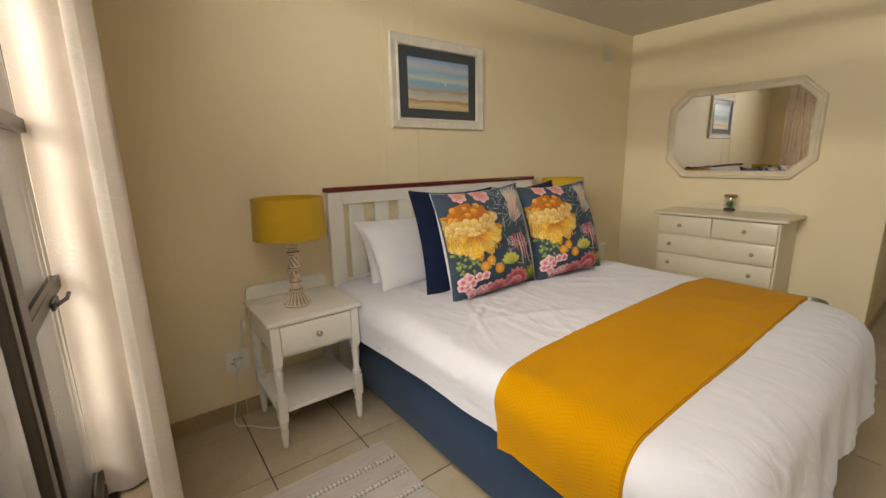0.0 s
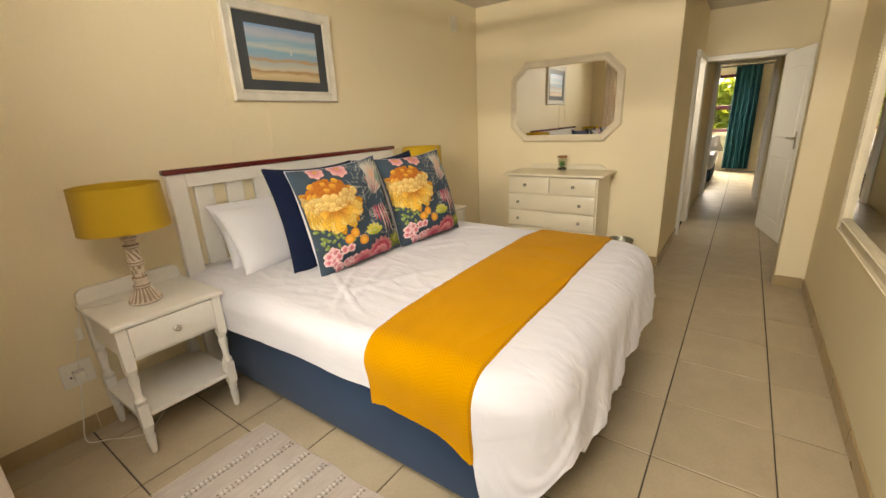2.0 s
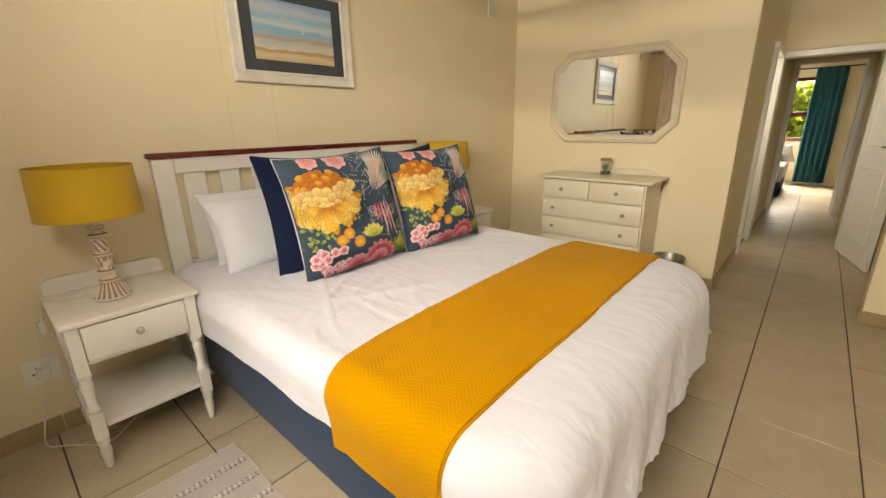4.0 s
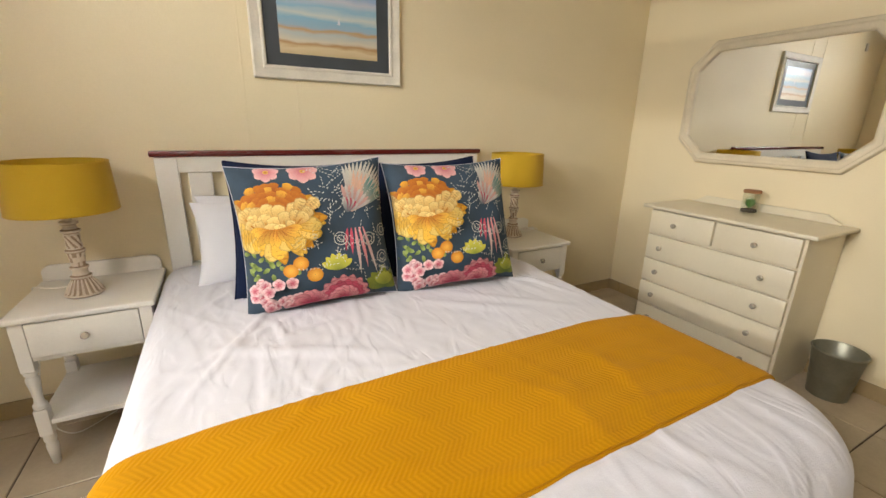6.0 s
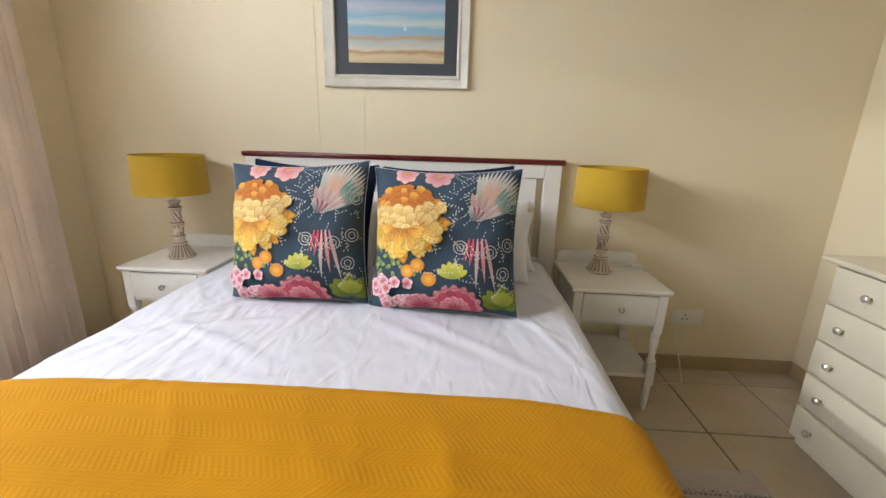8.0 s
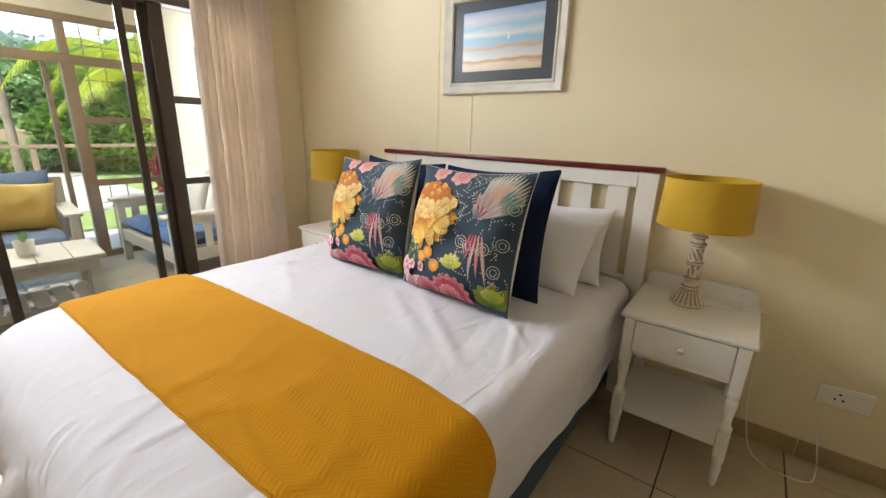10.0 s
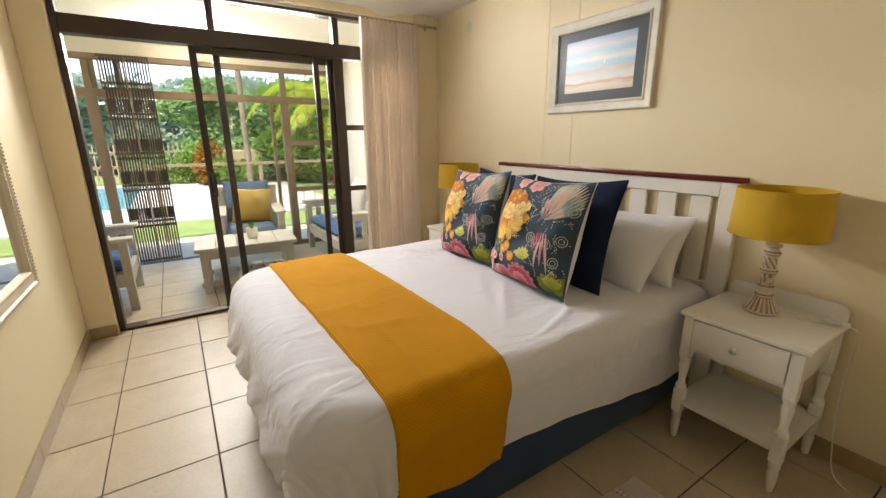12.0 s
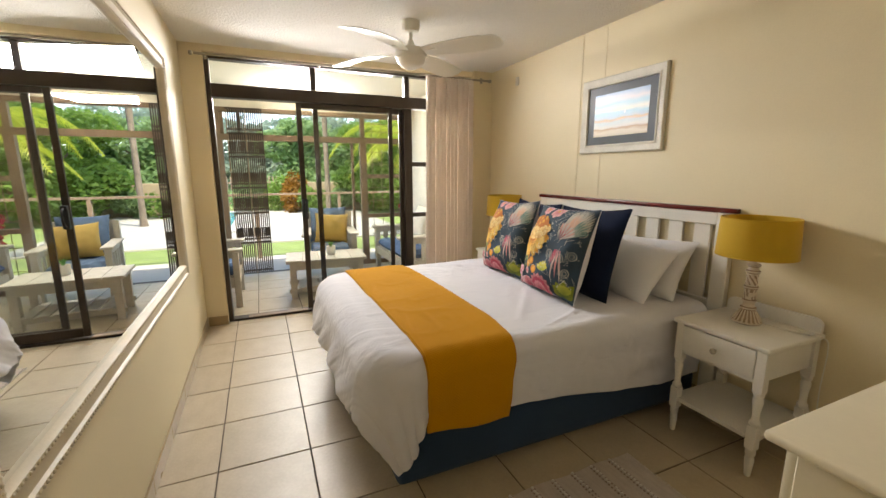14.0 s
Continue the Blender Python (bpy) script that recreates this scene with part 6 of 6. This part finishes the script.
def seat_chair(name, label, loc, rz, width, cush_mat, seats=1, back_cush=None, extra=None):
    """Slatted timber seat, facing its own -y."""
    t = thing(name, label, "armchair" if seats == 1 else "sofa", loc, rz)
    w = width / 2
    for sx in (-1, 1):
        part("front_leg", B(sx * w - 0.03, sx * w + 0.03, -0.34, -0.28, 0, 0.56, bev=0.004), PWOOD, t)
        part("back_leg", B(sx * w - 0.03, sx * w + 0.03, 0.28, 0.34, 0, 0.80, bev=0.004), PWOOD, t)
        part("armrest", B(sx * w - 0.055, sx * w + 0.055, -0.38, 0.30, 0.561, 0.59, bev=0.006), PWOOD, t)
        part("side_rail", B(sx * w - 0.018, sx * w + 0.018, -0.28, 0.28, 0.20, 0.30), PWOOD, t)
        part("arm_rail", B(sx * w - 0.014, sx * w + 0.014, -0.28, 0.28, 0.50, 0.5605), PWOOD, t)
        for k in range(4):
            y = -0.22 + k * 0.13
            part("arm_slat", B(sx * w - 0.008, sx * w + 0.008, y, y + 0.055, 0.30, 0.50), PWOOD, t)
    part("front_rail", B(-w + 0.03, w - 0.03, -0.33, -0.30, 0.20, 0.30), PWOOD, t)
    part("seat_board", B(-w + 0.03, w - 0.03, -0.30, 0.29, 0.272, 0.30), PWOOD, t)
    part("back_top_rail", B(-w + 0.03, w - 0.03, 0.29, 0.325, 0.72, 0.80, bev=0.004), PWOOD, t)
    n = int(width / 0.12)
    for k in range(n):
        x = -w + 0.06 + (width - 0.12) * k / (n - 1)
        part("back_slat", B(x - 0.028, x + 0.028, 0.30, 0.318, 0.30, 0.72), PWOOD, t)
    sw = (width - 0.08) / seats
    for k in range(seats):
        xc = -w + 0.04 + sw * (k + 0.5)
        c = tagged(part("seat_cushion", cushion_pad(sw - 0.01, 0.60, 0.13), cush_mat, None, "", 85), "blue tufted outdoor seat cushion", "cushion", "patio cushions")
        c.matrix_basis = pose(*loc, 0, 0, rz) @ pose(xc, -0.02, 0.301)
    for k, mt in enumerate(back_cush or []):
        xc = -w + width * (k + 0.5) / len(back_cush)
        c = tagged(part("back_cushion", pillow_mesh(0.48, 0.46, 0.15), mt, None, "", 85), "loose outdoor back cushion", "cushion", "patio cushions")
        c.matrix_basis = pose(*loc, 0, 0, rz) @ pose(xc, 0.16, 0.42, -16)
    for mt, x, y, ry in extra or []:
        c = tagged(part("scatter_cushion", pillow_mesh(0.42, 0.38, 0.14), mt, None, "", 85), "square ochre scatter cushion", "cushion", "patio cushions")
        c.matrix_basis = pose(*loc, 0, 0, rz) @ pose(x, y, 0.42, -14, ry, 0)
    return t


def cushion_pad(w, d, h):
    def f(u, v):
        a, b = (u - 0.5) * 2, (v - 0.5) * 2
        e = (1 - abs(a) ** 8) * (1 - abs(b) ** 8)
        tuft = 0.012 * (math.cos(a * 9.4) * math.cos(b * 9.4))
        return Vector((a * w / 2, b * d / 2, h * 0.45 + (h * 0.5 + tuft) * max(0.0, e) ** 0.4))
    bm = sheet(bmesh.new(), 28, 28, f)
    def g(u, v):
        a, b = (u - 0.5) * 2, (v - 0.5) * 2
        e = (1 - abs(a) ** 8) * (1 - abs(b) ** 8)
        return Vector((a * w / 2, b * d / 2, h * 0.45 - h * 0.45 * max(0.0, e) ** 0.3))
    sheet(bm, 16, 16, g)
    bmesh.ops.remove_doubles(bm, verts=bm.verts[:], dist=0.0005)
    return bm


seat_chair("patio_armchair", "pale timber armchair with blue and ochre cushions on the patio", (-1.15, 1.00, 0), 84, 0.56, BLUE2, 1, [BLUE2], [(YELLOW, 0.02, 0.02, 4)])
seat_chair("patio_sofa", "pale timber sofa with blue seat pads and cream cushions", (-0.78, 2.00, 0), 0, 1.15, BLUE, 2, [CREAMCUSH, CREAMCUSH])
seat_chair("patio_armchair", "pale timber armchair with blue seat cushion on the patio", (-0.50, -0.36, 0), 180, 0.66, BLUE, 1, [BLUE2])
pot = thing("potted_plant", "small green succulent in a white pot on the coffee table", "pot plant", (-0.41, 0.90, 0.4155))
part("pot", lathe(bmesh.new(), [(0.040, 0.0), (0.044, 0.004), (0.052, 0.09), (0.050, 0.094), (0.046, 0.09), (0.044, 0.07), (0.004, 0.07)], 24), PLASTIC, pot, "white ceramic pot")
bm = bmesh.new()
for k in range(22):
    a = k * 2.4
    d = Vector((math.cos(a) * 0.45, math.sin(a) * 0.45, 1)).normalized()
    s = d.cross(Vector((0, 0, 1))).normalized() * 0.007
    o = Vector((0, 0, 0.07))
    tip = o + d * (0.06 + 0.002 * k)
    mid = o.lerp(tip, 0.5)
    n = s.cross(d) * 0.5
    v = [bm.verts.new(p) for p in (o, mid + s, tip, mid - s, mid + n)]
    for f in ((0, 1, 4), (1, 2, 4), (2, 3, 4), (3, 0, 4), (0, 3, 2, 1)):
        bm.faces.new([v[i] for i in f])
part("leaves", bm, SUCC, pot, "green leaves")


# ---- garden ----
def ground_sheet():
    bm = bmesh.new()
    xs = [-400, -120, -60, -30, -22, -16, -12, -9, -6, -3, -1.72, 0, 6, 11.6, 30, 120, 400]
    ys = [-400, -120, -40, -20, -10, -5, -2.2, 0, 2.5, 6, 12, 25, 60, 150, 400]
    vs = [[bm.verts.new((x, y, -0.17)) for y in ys] for x in xs]
    for i in range(len(xs) - 1):
        for j in range(len(ys) - 1):
            bm.faces.new((vs[i][j], vs[i + 1][j], vs[i + 1][j + 1], vs[i][j + 1]))
    return structure("ground", bm, GRASS, "green lawn and garden ground reaching into the distance", 0)


ground_sheet()
structure("pavement_pool", B(-13.5, -5.2, -9.0, 3.6, -0.30, -0.13, bev=0.01), PAVE, "pale paved pool terrace")
structure("pavement_patio", B(-3.4, -1.66, -6.0, 5.0, -0.30, -0.11, bev=0.01), PAVE, "pale paved strip beside the patio")
structure("water_pool", B(-12.6, -7.2, -8.0, -0.55, -0.20, -0.122), WATER, "turquoise swimming pool water")
bm = bmesh.new()
frame_pool = [(-12.85, -8.25), (-6.95, -8.25), (-6.95, -0.3), (-12.85, -0.3)]
for (x0, y0), (x1, y1) in ((frame_pool[0], frame_pool[1]), (frame_pool[2], frame_pool[3])):
    box(bm, min(x0, x1), max(x0, x1), y0 - 0.0, y0 + 0.25 * (1 if y0 < -1 else -1) if y0 < -1 else y0, -0.129, -0.10) if y0 < -1 else box(bm, min(x0, x1), max(x0, x1), y0 - 0.25, y0, -0.129, -0.10)
box(bm, -12.85, -12.6, -8.0, -0.55, -0.129, -0.10)
box(bm, -7.2, -6.95, -8.0, -0.55, -0.129, -0.10)
structure("trim_pool_coping", bm, PAVE, "pale stone pool coping")

rail = thing("garden_railing", "brown steel garden railing with a flat top rail", "railing", (-3.25, 0, -0.11))
part("top_rail", B(-0.03, 0.03, -4.2, 4.4, 1.05, 1.085), GREYBROWN, rail)
for k in range(7):
    y = -3.9 + 1.35 * k
    part("rail_post", B(-0.025, 0.025, y - 0.025, y + 0.025, 0.0, 1.0495), GREYBROWN, rail)
for k in range(6):
    y = -3.9 + 1.35 * k
    part("rail_pane", B(-0.004, 0.004, y + 0.05, y + 1.30, 0.10, 1.02), GLASS, rail).visible_shadow = False

fence = thing("palisade_fence", "dark green palisade fence behind the pool", "fence", (-14.2, 0, -0.17))
for k in range(75):
    y = -9.5 + 0.14 * k
    part("picket", B(-0.015, 0.015, y, y + 0.045, 0.0, 1.32), GREYBROWN, fence, smooth=0)
for z in (0.25, 1.05):
    part("rail", B(0.016, 0.05, -9.6, 1.1, z, z + 0.05), GREYBROWN, fence)
structure("garden_wall", B(-12.6, -12.35, 1.15, 12.0, -0.2, 0.95, bev=0.02), GWALL, "ochre plastered garden wall")


def leaf_cloud(bm, rg, blobs, n, size, flat=0.5):
    """Small bent leaves scattered through several uneven masses."""
    tot = sum(b[3] ** 2 for b in blobs)
    for cx, cy, cz, r, hz in blobs:
        for _ in range(int(n * r * r / tot)):
            d = Vector((rg.gauss(0, 1), rg.gauss(0, 1), rg.gauss(0, 1))).normalized()
            q = rg.uniform(0.55, 1.0) ** 0.6 * (1 + 0.28 * noise.noise((d.x * 2 + cx, d.y * 2 + cy, d.z * 2)))
            c = Vector((cx + d.x * r * q, cy + d.y * r * q, cz + d.z * hz * q))
            if c.z < -0.1:
                continue
            a = Vector((rg.gauss(0, 1), rg.gauss(0, 1), rg.gauss(0, flat))).normalized()
            b = a.cross(Vector((rg.gauss(0, 1), rg.gauss(0, 1), rg.gauss(0, 1)))).normalized()
            s = size * rg.uniform(0.6, 1.4)
            v = [bm.verts.new(p) for p in (c - a * s, c + b * s * 0.45, c + a * s, c - b * s * 0.45)]
            bm.faces.new(v)


def tree(name, label, x, y, height, spread, leaf, n, size, seed, trunk_r=0.14, low=0.18):
    height *= 0.74
    rg = random.Random(seed)
    t = thing(name, label, "tree", (x, y, -0.17))
    bm = bmesh.new()
    top = height * 0.55
    lathe(bm, [(trunk_r * 1.4, 0), (trunk_r, 0.3), (trunk_r * 0.8, top * 0.6), (trunk_r * 0.4, top)], 10)
    blobs = [(0, 0, height * 0.60, spread * 0.6, height * 0.36), (0, 0, height * 0.28, spread * 0.8, height * 0.26)]
    for k in range(9):
        a = k * 0.7 + rg.uniform(-0.4, 0.4) + seed
        e = Vector((math.cos(a * 2.3) * spread * rg.uniform(0.35, 0.75), math.sin(a * 2.3) * spread * rg.uniform(0.35, 0.75), height * rg.uniform(low, 0.92)))
        tube(bm, smooth_line([(0, 0, top * rg.uniform(0.3, 0.7)), tuple(e * 0.5 + Vector((0, 0, height * 0.15))), tuple(e)], 4), trunk_r * 0.25, 5)
        blobs.append((e.x, e.y, e.z, spread * rg.uniform(0.28, 0.48), height * rg.uniform(0.10, 0.2)))
    part("trunk", bm, BARK, t, "brown bark")
    bm = bmesh.new()
    leaf_cloud(bm, rg, blobs, n, size)
    part("crown", bm, leaf, t, "dense green leaves", 0)
    return t


tree("garden_tree", "broad green garden tree beyond the pool", -16.5, 3.0, 5.2, 3.0, LEAF, 16000, 0.13, 1)
tree("garden_tree", "broad green garden tree beyond the pool", -15.2, 7.5, 5.4, 3.2, LEAF, 16000, 0.13, 2)
tree("garden_tree", "bright green garden tree beside the wall", -11.4, 5.0, 4.6, 2.2, LEAF2, 15000, 0.10, 3, low=0.12)
tree("garden_tree", "tall dark tree beyond the fence", -21.0, -1.0, 6.0, 4.0, HAZED_LEAF, 15000, 0.17, 4, low=0.12)
tree("garden_tree", "tall dark tree beyond the fence", -22.5, -7.0, 5.8, 4.4, HAZED_LEAF, 15000, 0.17, 5, low=0.12)
tree("garden_tree", "tall dark tree beyond the fence", -24.0, 5.0, 7.0, 4.6, HAZED_LEAF, 15000, 0.17, 6, low=0.12)
tree("garden_tree", "tall dark tree beyond the fence", -24.0, -14.0, 5.2, 5.0, HAZED_LEAF, 13000, 0.2, 7, low=0.15)
tree("garden_tree", "tall green tree at the side of the garden", -17.0, 13.0, 5.4, 4.4, LEAF, 15000, 0.16, 8, low=0.15)
tree("garden_tree", "tall green tree at the side of the garden", -9.0, 11.0, 5.2, 3.6, LEAF2, 15000, 0.14, 12, low=0.15)


def bush(name, label, x, y, r, h, leaf, n, size, seed):
    rg = random.Random(seed)
    t = thing(name, label, "bush", (x, y, -0.17))
    bm = bmesh.new()
    blobs = [(rg.uniform(-0.5, 0.5) * r, rg.uniform(-0.5, 0.5) * r, h * rg.uniform(0.35, 0.7), r * rg.uniform(0.4, 0.65), h * rg.uniform(0.3, 0.45)) for _ in range(6)]
    leaf_cloud(bm, rg, blobs, n, size, 0.9)
    part("leaves", bm, leaf, t, "", 0)
    bm = bmesh.new()
    for k in range(7):
        a = k * 0.9
        tube(bm, [(0.05 * math.cos(a), 0.05 * math.sin(a), 0), (r * 0.5 * math.cos(a), r * 0.5 * math.sin(a), h * 0.6)], 0.012, 5)
    part("stems", bm, BARK, t)
    return t


for i, (x, y, r, h, lf) in enumerate(((-12.9, 1.0, 0.8, 1.3, LEAF2), (-12.0, 1.5, 0.6, 1.5, ORANGEL), (-11.6, 2.1, 0.7, 1.0, LEAF2), (-13.4, -0.4, 0.9, 1.2, LEAF), (-11.9, 3.0, 0.6, 0.9, LEAF), (-5.6, 4.3, 0.7, 1.3, LEAF2), (-4.9, 3.6, 0.5, 1.1, REDL), (-6.8, 5.2, 0.9, 1.5, LEAF2), (-5.2, 5.6, 0.7, 1.7, REDL))):
    nm = "flowering_bush" if lf is REDL else "garden_bush"
    bush(nm, "red flowering bush in the garden bed" if lf is REDL else "orange and yellow croton bush" if lf is ORANGEL else "low green garden bush", x, y, r, h, lf, 1800, 0.075, 30 + i)


def palm(x, y, h, seed, nf=13, ln=1.9):
    rg = random.Random(seed)
    t = thing("palm_tree", "golden cane palm with arching yellow-green fronds", "palm tree", (x, y, -0.17))
    bm = bmesh.new()
    lathe(bm, [(0.12, 0), (0.09, 0.2)] + [(0.075 + 0.008 * (k % 2), 0.2 + (h - 0.2) * k / 16) for k in range(1, 17)], 12)
    part("trunk", bm, BARK, t, "ringed palm trunk")
    for k in range(nf):
        a = k * 2.399 + rg.uniform(-0.2, 0.2)
        rise = rg.uniform(0.1, 0.95)
        d = Vector((math.cos(a), math.sin(a), 0))
        l = ln * rg.uniform(0.8, 1.15)
        line = [Vector((0, 0, h - 0.05)) + d * l * s * (1 - 0.18 * s) + Vector((0, 0, l * (rise * s - (0.55 + 0.55 * rise) * s * s))) for s in [q / 12 for q in range(13)]]
        bm = bmesh.new()
        tube(bm, line, 0.011, 5)
        side = Vector((-d.y, d.x, 0))
        for q in range(2, 46):
            s = q / 46 * 12
            i = min(11, int(s))
            p = line[i].lerp(line[i + 1], s - i)
            tang = (line[i + 1] - line[i]).normalized()
            ll = 0.46 * math.sin(math.pi * (0.14 + 0.80 * q / 46)) * rg.uniform(0.85, 1.1)
            for sg in (-1, 1):
                e = p + (side * sg * 0.75 + tang * 0.55 + Vector((0, 0, -0.28 - 0.2 * q / 46))).normalized() * ll
                m = p.lerp(e, 0.45) + Vector((0, 0, 0.03))
                wv = tang * 0.013
                v = [bm.verts.new(c) for c in (p - wv * 0.4, m - wv, e, m + wv, p + wv * 0.4)]
                bm.faces.new(v)
        part("frond", bm, PALM, t, "", 0)
    return t


palm(-4.3, 3.25, 2.1, 3)
palm(-3.9, 3.75, 2.9, 4, 12, 1.7)
palm(-9.3, 2.2, 5.2, 5, 14, 2.0)
palm(-4.8, 4.6, 2.5, 6, 12, 1.9)

# beyond the far bedroom's window
bush("garden_bush", "yellow-green hedge outside the far bedroom", 14.2, 1.4, 1.4, 2.4, PALM, 3500, 0.11, 60)
bush("garden_bush", "yellow-green hedge outside the far bedroom", 14.6, 0.2, 1.4, 2.2, PALM, 3500, 0.11, 61)


# ---- tiles and skirting, laid last ----
lay_tiles(0.26, EX, SY, NY, -0.03, -0.05)
lay_tiles(EX, 6.42, SY, 0.702, -0.03, -0.05)
lay_tiles(6.42, 8.31, -0.08, 0.702, -0.03, -0.05)
lay_tiles(8.31, 11.5, -0.6, 1.4, -0.03, -0.05)
lay_tiles(-1.60, 0.18, -0.95, 2.28, 0.05, 0.12)
skirting("baseboard_north", (0.372, NY), (EX, NY), off=0.428)
skirting("baseboard_east", (EX, NY - 0.011), (EX, 0.702), off=0.095)
skirting("baseboard_south", (EX - 0.052, SY), (0.335, SY), off=0.23)
skirting("baseboard_pier", (0.322, SY + 0.011), (0.322, -0.122))
skirting("baseboard_return", (EX - 0.04, -0.108), (EX - 0.04, SY + 0.011))
skirting("baseboard_passage", (EX, 0.702), (5.44, 0.702))
skirting("baseboard_passage_south", (6.18, SY), (EX + 0.12, SY))
